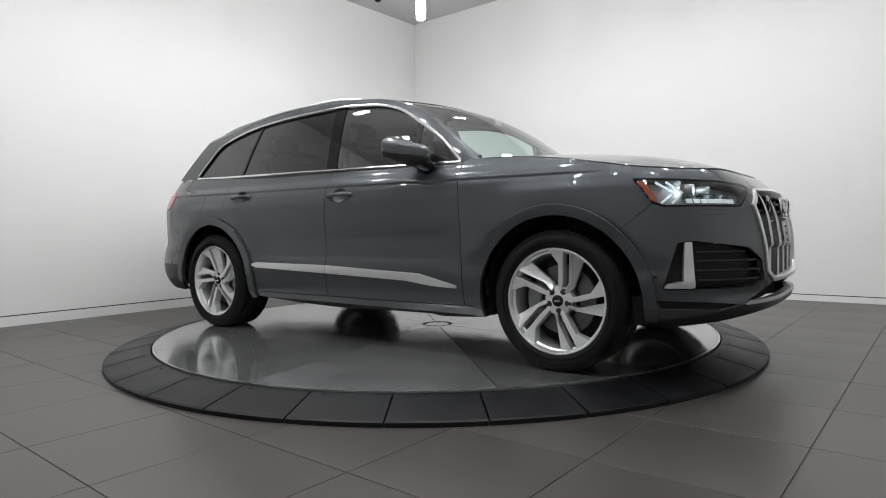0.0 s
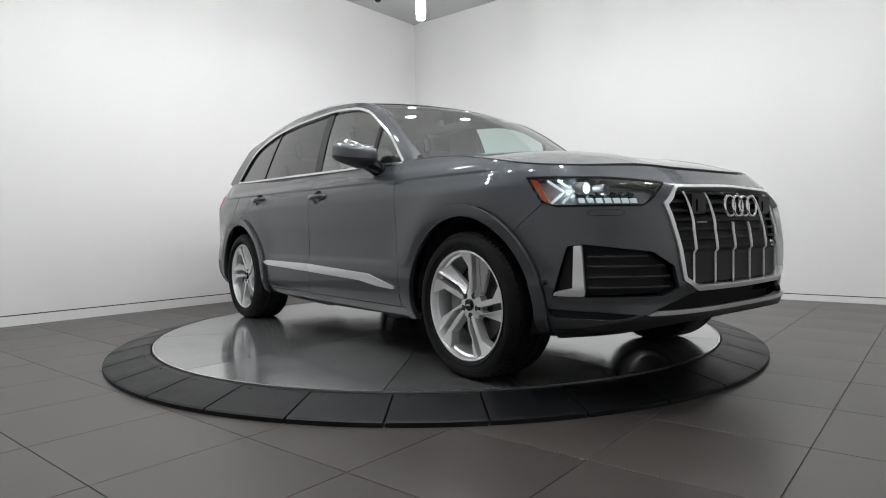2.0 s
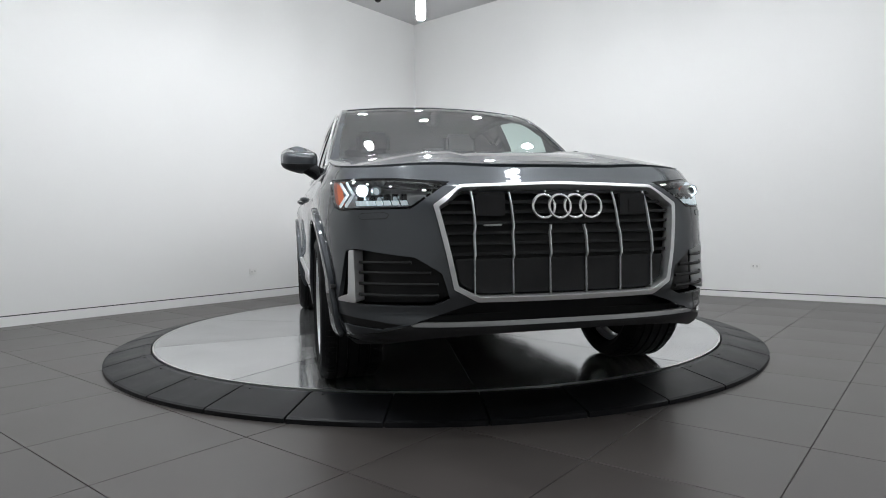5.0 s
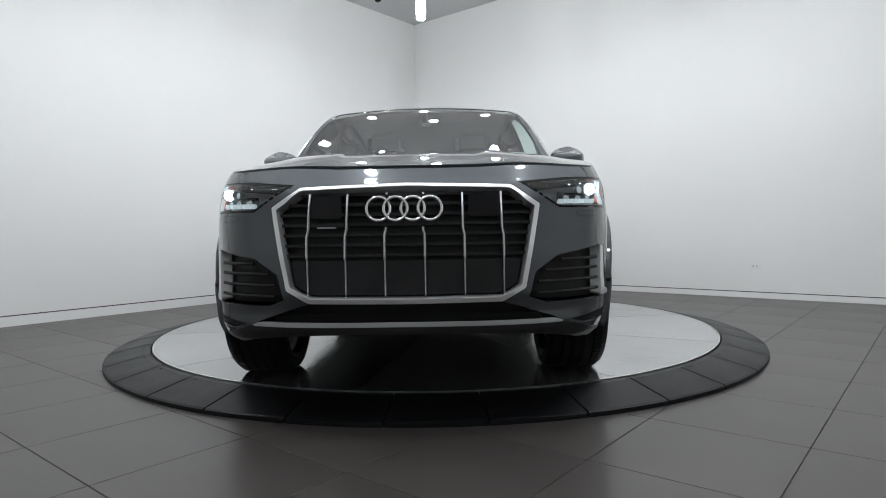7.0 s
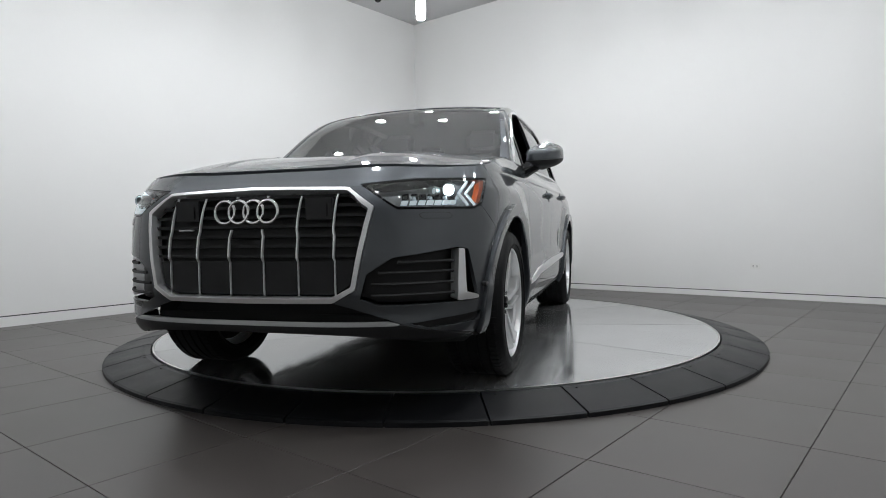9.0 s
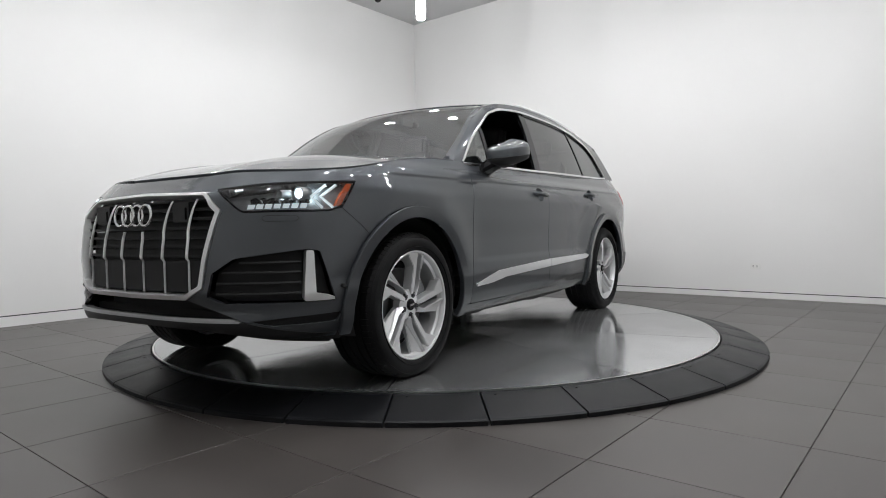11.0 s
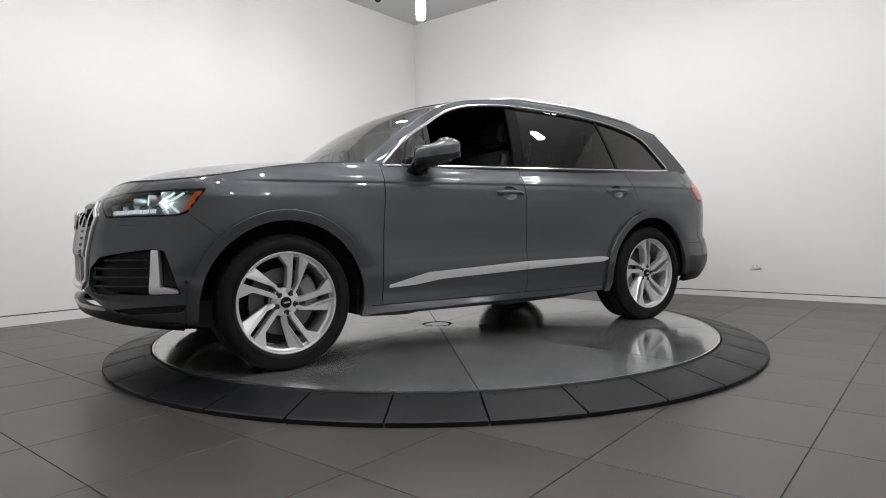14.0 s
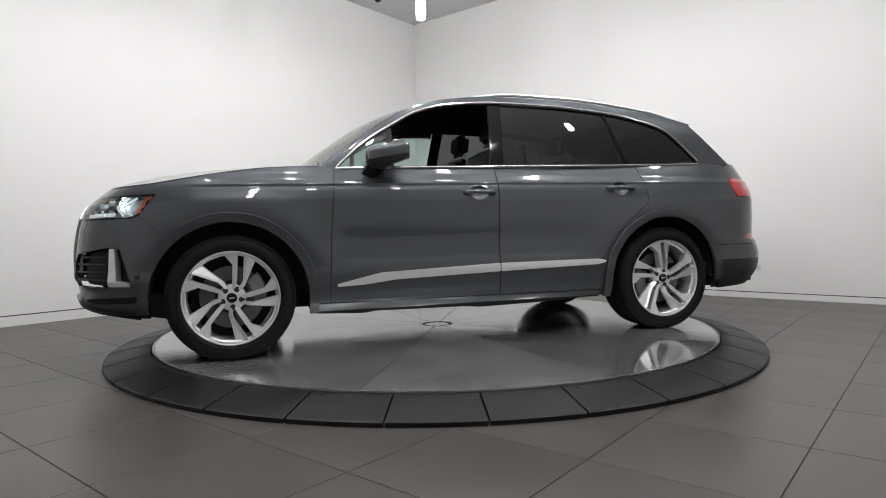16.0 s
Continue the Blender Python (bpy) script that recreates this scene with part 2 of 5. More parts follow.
def turntable_plate():
    """The turning plate: ten polished sectors, a bright edge strip and a hub cover."""
    e = new("turntable_plate")
    n = 10
    step = 2 * math.pi / n
    bm = bmesh.new()
    g, k = 0.0026, 12
    r_in, r_out = 0.12, RIM_IN - 0.008
    top = []
    for r, z in ((r_in, -0.012), (r_in, -0.0012), (r_in + 0.0012, 0.0), (r_out - 0.0015, 0.0), (r_out, -0.0015), (r_out, -0.012)):
        w = step / 2 - g / r
        top.append([bm.verts.new((r * math.cos(-w + 2 * w * i / k), r * math.sin(-w + 2 * w * i / k), z)) for i in range(k + 1)])
    for a, b in zip(top, top[1:]):
        for i in range(k):
            bm.faces.new((a[i], b[i], b[i + 1], a[i + 1]))
    for i in (0, k):
        bm.faces.new([r[i] for r in top])
    bmesh.ops.recalc_face_normals(bm, faces=bm.faces)
    me = bpy.data.meshes.new("plate_sector")
    bm.to_mesh(me)
    bm.free()
    me.materials.append(M_PLATE)
    for i in range(n):
        s = new("plate_sector", me)
        s.parent, s.rotation_euler = e, (0, 0, radians(26.8) + step * (i + 0.5))
    bm = bmesh.new()
    lathe(bm, [(0.0, -0.002), (0.095, -0.002), (0.097, -0.004), (0.097, -0.012)], 40)
    part("hub_cover", bm, M_PLATE, e, "round hub cover", False)
    for i in range(12):
        bm = bmesh.new()
        lathe(bm, [(0.0, 0.002), (0.008, 0.002), (0.009, 0.0), (0.009, -0.003)], 8, m=pose(0.108 * math.cos(i * math.pi / 6), 0.108 * math.sin(i * math.pi / 6), 0))
        part("hub_bolt", bm, M_SCREW, e)
    bm = bmesh.new()
    lathe(bm, [(RIM_IN - 0.0065, -0.03), (RIM_IN - 0.0065, 0.0015), (RIM_IN + 0.004, 0.0015), (RIM_IN + 0.004, -0.03)], 160)
    part("edge_strip", bm, M_RIMBAR, e, "thin bright metal edge strip")
    bm = bmesh.new()
    lathe(bm, [(0.0, -0.0125), (RIM_IN - 0.01, -0.0125), (RIM_IN - 0.01, -0.06), (0.0, -0.06)], 96)
    part("base_disc", bm, M_SCREW, e, "dark supporting disc")
    e.location = (0, 0, DISC_Z)
    return tagged(e, "round turntable of polished steel sectors under the car", "turntable")


border = turntable_ring()
plate = turntable_plate()


# ------------------------------------------------------------ car: forms
# Car space: x forwards from the rear axle, y to its left, z up from the plate.
def curve(*pts):
    """A smooth curve through (x, y) pairs, as a function of arrays."""
    px, py = np.array([p[0] for p in pts], float), np.array([p[1] for p in pts], float)
    sl = np.diff(py) / np.diff(px)
    mt = np.concatenate([[sl[0]], np.where(sl[:-1] * sl[1:] > 0, 2 * sl[:-1] * sl[1:] / np.where(sl[:-1] + sl[1:] == 0, 1, sl[:-1] + sl[1:]), 0), [sl[-1]]])

    def at(x):
        x = np.clip(np.asarray(x, float), px[0], px[-1])
        i = np.clip(np.searchsorted(px, x, side="right") - 1, 0, len(px) - 2)
        h = px[i + 1] - px[i]
        u = (x - px[i]) / h
        return (2 * u**3 - 3 * u**2 + 1) * py[i] + (u**3 - 2 * u**2 + u) * h * mt[i] + (3 * u**2 - 2 * u**3) * py[i + 1] + (u**3 - u**2) * h * mt[i + 1]

    return at


def smooth_step(a, b, x):
    u = np.clip((x - a) / (b - a), 0, 1)
    return u * u * (3 - 2 * u)


HUB_Z, WHEELBASE = 0.368, 2.994
HALF_W = curve((0.22, 0.87), (0.27, 0.905), (0.33, 0.935), (0.38, 0.945), (0.47, 0.950), (0.55, 0.944), (0.68, 0.943), (0.82, 0.949), (0.93, 0.950), (1.0, 0.939), (1.06, 0.915), (1.11, 0.885), (1.15, 0.862), (1.25, 0.80))
NOSE = curve((0.22, 3.72), (0.27, 3.84), (0.31, 3.915), (0.36, 3.935), (0.42, 3.93), (0.50, 3.945), (0.62, 3.945), (0.75, 3.93), (0.85, 3.905), (0.92, 3.865), (0.97, 3.81), (1.03, 3.74), (1.1, 3.65), (1.2, 3.55))
TAIL = curve((0.22, -0.96), (0.32, -1.06), (0.42, -1.13), (0.52, -1.145), (0.60, -1.12), (0.66, -1.075), (0.8, -1.07), (0.95, -1.065), (1.05, -1.04), (1.15, -1.0), (1.25, -0.96))
BELT = curve((-0.95, 1.235), (-0.5, 1.212), (-0.35, 1.203), (0.2, 1.182), (1.2, 1.158), (2.36, 1.132), (2.6, 1.125))
HOOD_MID = curve((2.3, 1.20), (2.7, 1.187), (3.1, 1.160), (3.45, 1.110), (3.7, 1.043), (3.85, 0.975), (3.95, 0.925))
HOOD_DROP = curve((2.3, 0.045), (2.7, 0.040), (3.4, 0.056), (3.9, 0.028))
FRONT_C, REAR_C = 3.0, 0.1


def hood_height(x, y):
    a = np.abs(y)
    power = smooth_step(0.30, 0.36, a) * 0.010 * (1 - smooth_step(0.36, 0.75, a)) * smooth_step(3.85, 3.3, x)
    corner = 0.026 * smooth_step(0.45, 0.98, a) * smooth_step(2.6, 3.7, x)
    return HOOD_MID(x) - HOOD_DROP(x) * (a / 0.88) ** 2.6 + power - corner


def quarter(n, count):
    """Even steps along a unit superellipse from (1, 0) to (0, 1)."""
    f = np.linspace(0, math.pi / 2, 4000)
    x, y = np.cos(f) ** (2 / n), np.sin(f) ** (2 / n)
    s = np.concatenate([[0], np.cumsum(np.hypot(np.diff(x), np.diff(y)))])
    k = np.interp(np.linspace(0, s[-1], count), s, np.arange(len(s)))
    return np.interp(k, np.arange(len(s)), x), np.interp(k, np.arange(len(s)), y)


def shell_grid(nf=130, ns=170, nr=60, nv=160):
    """The lower body, its left half: rows from sill to shoulder, columns from the nose round the side to the tail."""
    fx, fy = quarter(3.2, nf)
    rx, ry = quarter(4.6, nr)
    cx = np.concatenate([np.zeros(nf), np.linspace(FRONT_C, REAR_C, ns + 2)[1:-1], np.zeros(nr)])
    cy = np.concatenate([fy, np.ones(ns), ry[::-1]])
    zone = np.concatenate([np.zeros(nf), np.ones(ns), 2 * np.ones(nr)])
    fa = np.concatenate([fx, np.zeros(ns), rx[::-1]])

    def plan(z):
        x = np.where(zone == 0, FRONT_C + (NOSE(z) - FRONT_C) * fa, np.where(zone == 1, cx, REAR_C + (TAIL(z) - REAR_C) * fa))
        y = HALF_W(z) * cy * (1 - 0.012 * np.clip((x - 1.4) / 1.6, -1, 1) ** 2)
        return x, y

    top = np.full(len(cx), 1.0)
    for _ in range(30):
        x, y = plan(top)
        goal = np.where(x > 2.45, hood_height(x, y), np.where(x > 2.3, BELT(x) + (hood_height(x, y) - BELT(x)) * smooth_step(2.3, 2.45, x), BELT(x)))
        top = 0.6 * top + 0.4 * goal
    low = np.interp(x, [-1.1, -0.5, 0.4, 2.4, 3.4, 3.8], [0.30, 0.27, 0.268, 0.255, 0.25, 0.25])
    V = np.zeros((nv, len(cx), 3))
    for i in range(nv):
        z = low + (top - low) * i / (nv - 1)
        x, y = plan(z)
        flare = np.zeros_like(x)
        for hx in (0.0, WHEELBASE):
            r = np.hypot(x - hx, np.maximum(z - HUB_Z, 0.0))
            flare += 0.020 * np.exp(-((r - 0.53) / 0.13) ** 2) * smooth_step(0.35, 0.75, z) * smooth_step(1.06, 0.92, z)
        door = smooth_step(0.45, 0.75, x) * smooth_step(2.5, 2.2, x)
        # a crease low on the doors, a hollow above it, and a fine shoulder line
        flare += door * (0.007 * smooth_step(0.44, 0.535, z) * smooth_step(0.585, 0.540, z) - 0.002 * np.exp(-((z - 0.66) / 0.10) ** 2))
        flare += 0.007 * smooth_step(1.043, 1.053, z + 0.02 * (x - 1.2) * 0.5) * smooth_step(3.3, 3.0, x) * smooth_step(1.12, 1.06, z)
        y = y + flare * np.clip((y / np.maximum(HALF_W(z), 0.1) - 0.75) / 0.2, 0, 1)
        V[i] = np.stack([x, y, z], -1)
    return V


def grid_mesh(V, flip=False):
    """Points, normals and faces of a grid."""
    nv, nu = V.shape[:2]
    du, dv = np.gradient(V, axis=1), np.gradient(V, axis=0)
    N = np.cross(du, dv)
    N /= np.maximum(np.linalg.norm(N, axis=2, keepdims=True), 1e-9)
    if flip:
        N = -N
    k = np.arange(nv * nu).reshape(nv, nu)
    F = np.stack([k[:-1, :-1], k[:-1, 1:], k[1:, 1:], k[1:, :-1]], -1).reshape(-1, 4)
    if flip:
        F = F[:, ::-1]
    return V.reshape(-1, 3), N.reshape(-1, 3), [tuple(f) for f in F.tolist()]


def clip(mesh, f):
    """Keeps the part of a mesh on which f(points) is positive, cutting faces where it changes sign."""
    V, N, F = mesh
    d = f(V)
    V2, N2, faces = [], [], []
    at, cut = {}, {}

    def keep(i):
        if i not in at:
            at[i] = len(V2)
            V2.append(V[i]), N2.append(N[i])
        return at[i]

    def edge(i, j):
        key = (i, j) if i < j else (j, i)
        if key not in cut:
            i, j = key
            u = d[i] / (d[i] - d[j])
            cut[key] = len(V2)
            n = N[i] * (1 - u) + N[j] * u
            V2.append(V[i] * (1 - u) + V[j] * u), N2.append(n / max(np.linalg.norm(n), 1e-9))
        return cut[key]

    pos = d > 0
    for face in F:
        s = [pos[i] for i in face]
        if all(s):
            faces.append(tuple(keep(i) for i in face))
        elif any(s):
            out = []
            for a in range(len(face)):
                i, j = face[a], face[(a + 1) % len(face)]
                if pos[i]:
                    out.append(keep(i))
                if pos[i] != pos[j]:
                    out.append(edge(i, j))
            if len(out) > 2:
                faces.append(tuple(out))
    return (np.array(V2).reshape(-1, 3), np.array(N2).reshape(-1, 3), faces)


def pushed(mesh, d):
    V, N, F = mesh
    return (V + N * d, N, F)


def both(mesh):
    """A half and its mirror image as one mesh."""
    V, N, F = mesh
    k = np.array([1, -1, 1])
    n = len(V)
    N = N.copy()
    mid = np.abs(V[:, 1]) < 1e-5
    N[mid, 1] = 0
    return (np.concatenate([V, V * k]), np.concatenate([N, N * k]), F + [tuple(i + n for i in f[::-1]) for f in F])


def mirrored(mesh):
    V, N, F = mesh
    k = np.array([1, -1, 1])
    return (V * k, N * k, [f[::-1] for f in F])


OFFSET = np.array([-1.4796, -0.0614, 0.0])   # from car space to the turning axis


def panel(name, mesh, material, parent, label="", rim=0.012, edge=0.0025):
    """A sheet with turned-in edges, as one part."""
    V, N, F = mesh
    V, N = list(V), list(N)
    faces = list(F)
    if rim:
        seen = {}
        for f in F:
            for a in range(len(f)):
                i, j = f[a], f[(a + 1) % len(f)]
                key = (i, j) if i < j else (j, i)
                seen[key] = None if key in seen else (i, j)
        dup = {}
        acc = {}
        border = [e for e in seen.values() if e and not (abs(V[e[0]][1]) < 1e-5 and abs(V[e[1]][1]) < 1e-5)]
        for i, j in border:
            out = np.cross(V[j] - V[i], N[i])
            out /= max(np.linalg.norm(out), 1e-9)
            for k in (i, j):
                acc[k] = acc.get(k, 0) + out
        for k, o in acc.items():
            o = o / max(np.linalg.norm(o), 1e-9)
            dup[k] = (len(V), len(V) + 1, len(V) + 2)
            V += [V[k], V[k] - N[k] * edge + o * edge * 0.4, V[k] - N[k] * rim]
            nn = N[k] + o
            N += [nn / np.linalg.norm(nn), o, o]
        for i, j in border:
            for a in (0, 1):
                faces.append((j, i, dup[i][1], dup[j][1]) if a == 0 else (dup[j][1], dup[i][1], dup[i][2], dup[j][2]))
    me = bpy.data.meshes.new(name)
    me.from_pydata([tuple(v + OFFSET) for v in V], [], faces)
    me.shade_smooth()
    me.normals_split_custom_set_from_vertices([tuple(n) for n in N])
    return link_data(name, me, material, parent, label)


def solid(name, bm, material, parent, label="", smooth=True, mirror=False, bevel=0.0):
    """A bmesh made in car space, linked as a part; mirrored to the right side if asked."""
    if bevel:
        bmesh.ops.bevel(bm, geom=list(bm.edges), offset=bevel, segments=2, affect="EDGES", clamp_overlap=True)
    if mirror:
        bmesh.ops.scale(bm, vec=(1, -1, 1), verts=bm.verts)
        bmesh.ops.reverse_faces(bm, faces=bm.faces)
    bmesh.ops.translate(bm, vec=Vector(OFFSET), verts=bm.verts)
    bmesh.ops.recalc_face_normals(bm, faces=bm.faces)
    return link_mesh(name, bm, material, parent, label, smooth)


def psi(V):
    return np.degrees(np.arctan2(V[:, 1], V[:, 0] - 2.9))


def inside(poly, u, v, ku=1.0):
    """How far (u, v) lies inside a convex outline; u is scaled by ku to metres."""
    pts = [(a * ku, b) for a, b in poly]
    area = sum(p[0] * q[1] - q[0] * p[1] for p, q in zip(pts, pts[1:] + pts[:1]))
    best = np.full(len(u), 1e9)
    for p, q in zip(pts, pts[1:] + pts[:1]):
        ex, ey = q[0] - p[0], q[1] - p[1]
        d = ((u * ku - p[0]) * -ey + (v - p[1]) * ex) / math.hypot(ex, ey) * (1 if area > 0 else -1)
        best = np.minimum(best, d)
    return best


DEG = 0.017   # metres of surface for a degree of psi
HEAD = [(61.3, 0.980), (57.2, 0.862), (54.2, 0.842), (34.2, 0.838), (32.9, 0.858), (26.0, 0.942), (40, 0.965)]
INTAKE = [(51.2, 0.668), (48, 0.676), (33, 0.640), (27.8, 0.577), (26.4, 0.478), (30, 0.452), (54.8, 0.450)]
GRILLE = [(0.0, 0.938), (0.43, 0.926), (0.543, 0.848), (0.478, 0.515), (0.385, 0.465), (0.0, 0.462), (-0.2, 0.46), (-0.2, 0.94)]
SLOT = [(-0.2, 0.4585), (0.385, 0.4585), (0.45, 0.440), (0.60, 0.390), (-0.2, 0.390)]
SKID = [(-0.2, 0.385), (0.60, 0.385), (0.86, 0.300), (0.80, 0.285), (-0.2, 0.285)]
SIDE_SLIT = [(56, 0.392), (44, 0.384), (37, 0.372), (41, 0.352), (55, 0.358)]

in_head = lambda V: np.where(V[:, 0] > 3.2, inside(HEAD, psi(V), V[:, 2], DEG), -1.0)
in_intake = lambda V: np.where(V[:, 0] > 3.2, inside(INTAKE, psi(V), V[:, 2], DEG), -1.0)
in_grille = lambda V: np.where(V[:, 0] > 3.6, inside(GRILLE, V[:, 1], V[:, 2]), -1.0)
in_slot = lambda V: np.where(V[:, 0] > 3.5, inside(SLOT, V[:, 1], V[:, 2]), -1.0)
in_skid = lambda V: np.where(V[:, 0] > 3.4, inside(SKID, V[:, 1], V[:, 2]), -1.0)
chin = lambda V: V[:, 2] - np.interp(V[:, 0], [3.2, 3.45, 3.7, 3.93], [0.235, 0.245, 0.280, 0.338])   # above the rising lower edge of the nose
in_slit = lambda V: np.where(V[:, 0] > 3.2, inside(SIDE_SLIT, psi(V), V[:, 2], DEG), -1.0)


in_tail = lambda V: np.minimum(np.minimum(-0.63 - V[:, 0] - 0.5 * np.abs(V[:, 2] - 1.06), 0.072 - np.abs(V[:, 2] - 1.035)), V[:, 1] - 0.3)
in_cup = lambda V: np.where(V[:, 1] > 0.6, 0.035 * (1 - np.minimum(np.hypot((V[:, 0] - 1.435) / 0.064, (V[:, 2] - 0.988) / 0.048), np.hypot((V[:, 0] - 0.36) / 0.064, (V[:, 2] - 1.02) / 0.048))), -1.0)


def arch_gap(V, radius):
    out = np.full(len(V), 9.0)
    for hx in (0.0, WHEELBASE):
        out = np.minimum(out, np.hypot(V[:, 0] - hx, np.maximum(V[:, 2] - HUB_Z, 0)) - radius)
    return out


DOOR_FRONT = curve((0.2, 2.42), (0.45, 2.415), (0.8, 2.40), (1.0, 2.385), (1.2, 2.372))
DOOR_REAR = curve((0.2, 0.53), (0.5, 0.525), (0.6, 0.475), (0.7, 0.41), (0.78, 0.33), (0.86, 0.22), (0.95, 0.145), (1.05, 0.150), (1.25, 0.20))
DOOR_MID, SILL = 1.297, 0.308
split_front = lambda V: V[:, 0] - (3.345 + (V[:, 2] - 0.735) * 1.15 + np.maximum(V[:, 2] - 0.87, 0) * 4)
ROOF_EDGE = curve((-0.92, 1.30), (-0.65, 1.470), (-0.4, 1.547), (0.0, 1.618), (0.6, 1.672), (1.2, 1.684), (1.55, 1.652), (1.8, 1.588), (2.0, 1.490), (2.2, 1.352), (2.46, 1.152))
PANE_TOP = curve((-0.42, 1.222), (-0.32, 1.325), (-0.15, 1.475), (0.03, 1.535), (0.3, 1.585), (0.8, 1.622), (1.2, 1.630), (1.56, 1.604), (1.78, 1.550), (2.0, 1.430), (2.17, 1.320), (2.36, 1.148))
TAIL_EDGE = curve((1.1, -0.80), (1.2, -0.715), (1.35, -0.575), (1.50, -0.435), (1.6, -0.34))


def cabin_y(x, z):
    dz = z - BELT(x)
    return 0.858 - 0.27 * dz - 0.16 * dz * np.abs(dz) - 0.075 * smooth_step(0.8, -0.8, x) - 0.01 * smooth_step(2.0, 2.5, x)


def on_nose(a, z, d=0.0):
    """The point of the front surface at an angle psi and a height, d metres proud, and its normal."""
    fx, fy = quarter(3.2, 400)
    x, y = FRONT_C + (NOSE(z) - FRONT_C) * fx, HALF_W(z) * fy
    ang = np.degrees(np.arctan2(y, x - 2.9))
    p = np.array([np.interp(a, ang, x), np.interp(a, ang, y), z])
    q = np.array([np.interp(a + 1, ang, x), np.interp(a + 1, ang, y), z])
    t = q - p
    n = np.array([t[1], -t[0], 0.0])
    n /= np.linalg.norm(n)
    return Vector(p + n * d), Vector(n)


def nose_x(y, z):
    r = np.clip(np.abs(y) / HALF_W(z), 0, 0.999)
    return float(FRONT_C + (NOSE(z) - FRONT_C) * (1 - r**3.2) ** (1 / 3.2))


# ------------------------------------------------------------ car: materials
def paint():
    m = mat("grey_metallic_paint", (0.072, 0.079, 0.087), 0.34, 0.6, 1.0, 0.5)
    m.node_tree.nodes["Principled BSDF"].inputs["Coat IOR"].default_value = 1.52
    m.node_tree.nodes["Principled BSDF"].inputs["Specular Tint"].default_value = (0.15, 0.16, 0.17, 1)
    t = m.node_tree
    b = t.nodes["Principled BSDF"]
    co, fl = t.nodes.new("ShaderNodeTexCoord"), t.nodes.new("ShaderNodeTexNoise")
    fl.inputs["Scale"].default_value, fl.inputs["Detail"].default_value = 900, 1
    big = t.nodes.new("ShaderNodeTexNoise")
    big.inputs["Scale"].default_value = 3.0
    rg = t.nodes.new("ShaderNodeMapRange")
    rg.inputs["From Min"].default_value, rg.inputs["From Max"].default_value = 0.3, 0.7
    rg.inputs["To Min"].default_value, rg.inputs["To Max"].default_value = 0.88, 1.12
    sc = t.nodes.new("ShaderNodeVectorMath")
    sc.operation = "SCALE"
    sc.inputs[0].default_value = (0.072, 0.079, 0.087)
    cr = t.nodes.new("ShaderNodeMapRange")
    cr.inputs["From Min"].default_value, cr.inputs["From Max"].default_value = 0.3, 0.7
    cr.inputs["To Min"].default_value, cr.inputs["To Max"].default_value = 0.006, 0.02
    t.links.new(co.outputs["Object"], fl.inputs["Vector"]), t.links.new(co.outputs["Object"], big.inputs["Vector"])
    t.links.new(fl.outputs["Fac"], rg.inputs["Value"]), t.links.new(rg.outputs[0], sc.inputs["Scale"])
    t.links.new(sc.outputs[0], b.inputs["Base Color"])
    t.links.new(big.outputs["Fac"], cr.inputs["Value"]), t.links.new(cr.outputs[0], b.inputs["Coat Roughness"])
    return m


def glass(name, tint, gloss=1.0, ior=1.75):
    """A thin tinted pane: tinted light through, gloss by the angle."""
    m = bpy.data.materials.new(name)
    m.use_nodes = True
    t = m.node_tree
    for n in list(t.nodes):
        t.nodes.remove(n)
    out, mix = t.nodes.new("ShaderNodeOutputMaterial"), t.nodes.new("ShaderNodeMixShader")
    tr, gl, fr = t.nodes.new("ShaderNodeBsdfTransparent"), t.nodes.new("ShaderNodeBsdfGlossy"), t.nodes.new("ShaderNodeFresnel")
    tr.inputs[0].default_value = (*tint, 1)
    gl.inputs["Roughness"].default_value = 0.01
    gl.inputs[0].default_value = (gloss, gloss, gloss, 1)
    fr.inputs[0].default_value = ior
    t.links.new(fr.outputs[0], mix.inputs[0]), t.links.new(tr.outputs[0], mix.inputs[1]), t.links.new(gl.outputs[0], mix.inputs[2])
    t.links.new(mix.outputs[0], out.inputs[0])
    return m


M_PAINT = paint()
M_BLACK = vary(mat("black_plastic", (0.020, 0.0202, 0.021), 0.5, spec=0.3), (0.020, 0.0202, 0.021), 0.3, 8, 0.5, 0.08, 0.08, 400)
M_GLOSSBLACK = mat("gloss_black_trim", (0.008, 0.008, 0.009), 0.06, spec=0.35)
# colour of dark parts, and of the shade in panel gaps
M_DARK = mat("dark_parts_and_gap_shade", (0.011, 0.011, 0.0115), 0.8)
M_CHROME = mat("bright_trim", (0.80, 0.80, 0.80), 0.16, 1.0)
M_SATIN = vary(mat("satin_aluminium", (0.76, 0.76, 0.76), 0.32, 0.8), (0.80, 0.805, 0.81), 0.03, 6, 0.32, 0.02)
M_SKID = vary(mat("silver_skid_paint", (0.40, 0.40, 0.40), 0.3, 0.7), (0.40, 0.405, 0.41), 0.06, 6, 0.33, 0.05)
M_LOWER = vary(mat("lower_paint_and_floor_reflection", (0.024, 0.0245, 0.026), 0.4, 0.3), (0.024, 0.0245, 0.026), 0.08, 6, 0.4, 0.05)
M_WHEEL = vary(mat("silver_wheel_paint", (0.77, 0.77, 0.77), 0.34, 0.62, 0.3), (0.77, 0.775, 0.78), 0.05, 9, 0.34, 0.04)
M_TYRE = vary(mat("tyre_rubber", (0.008, 0.008, 0.008), 0.7, spec=0.16), (0.0110, 0.0110, 0.0116), 0.35, 14, 0.6, 0.12, 0.3, 160, 0.5)
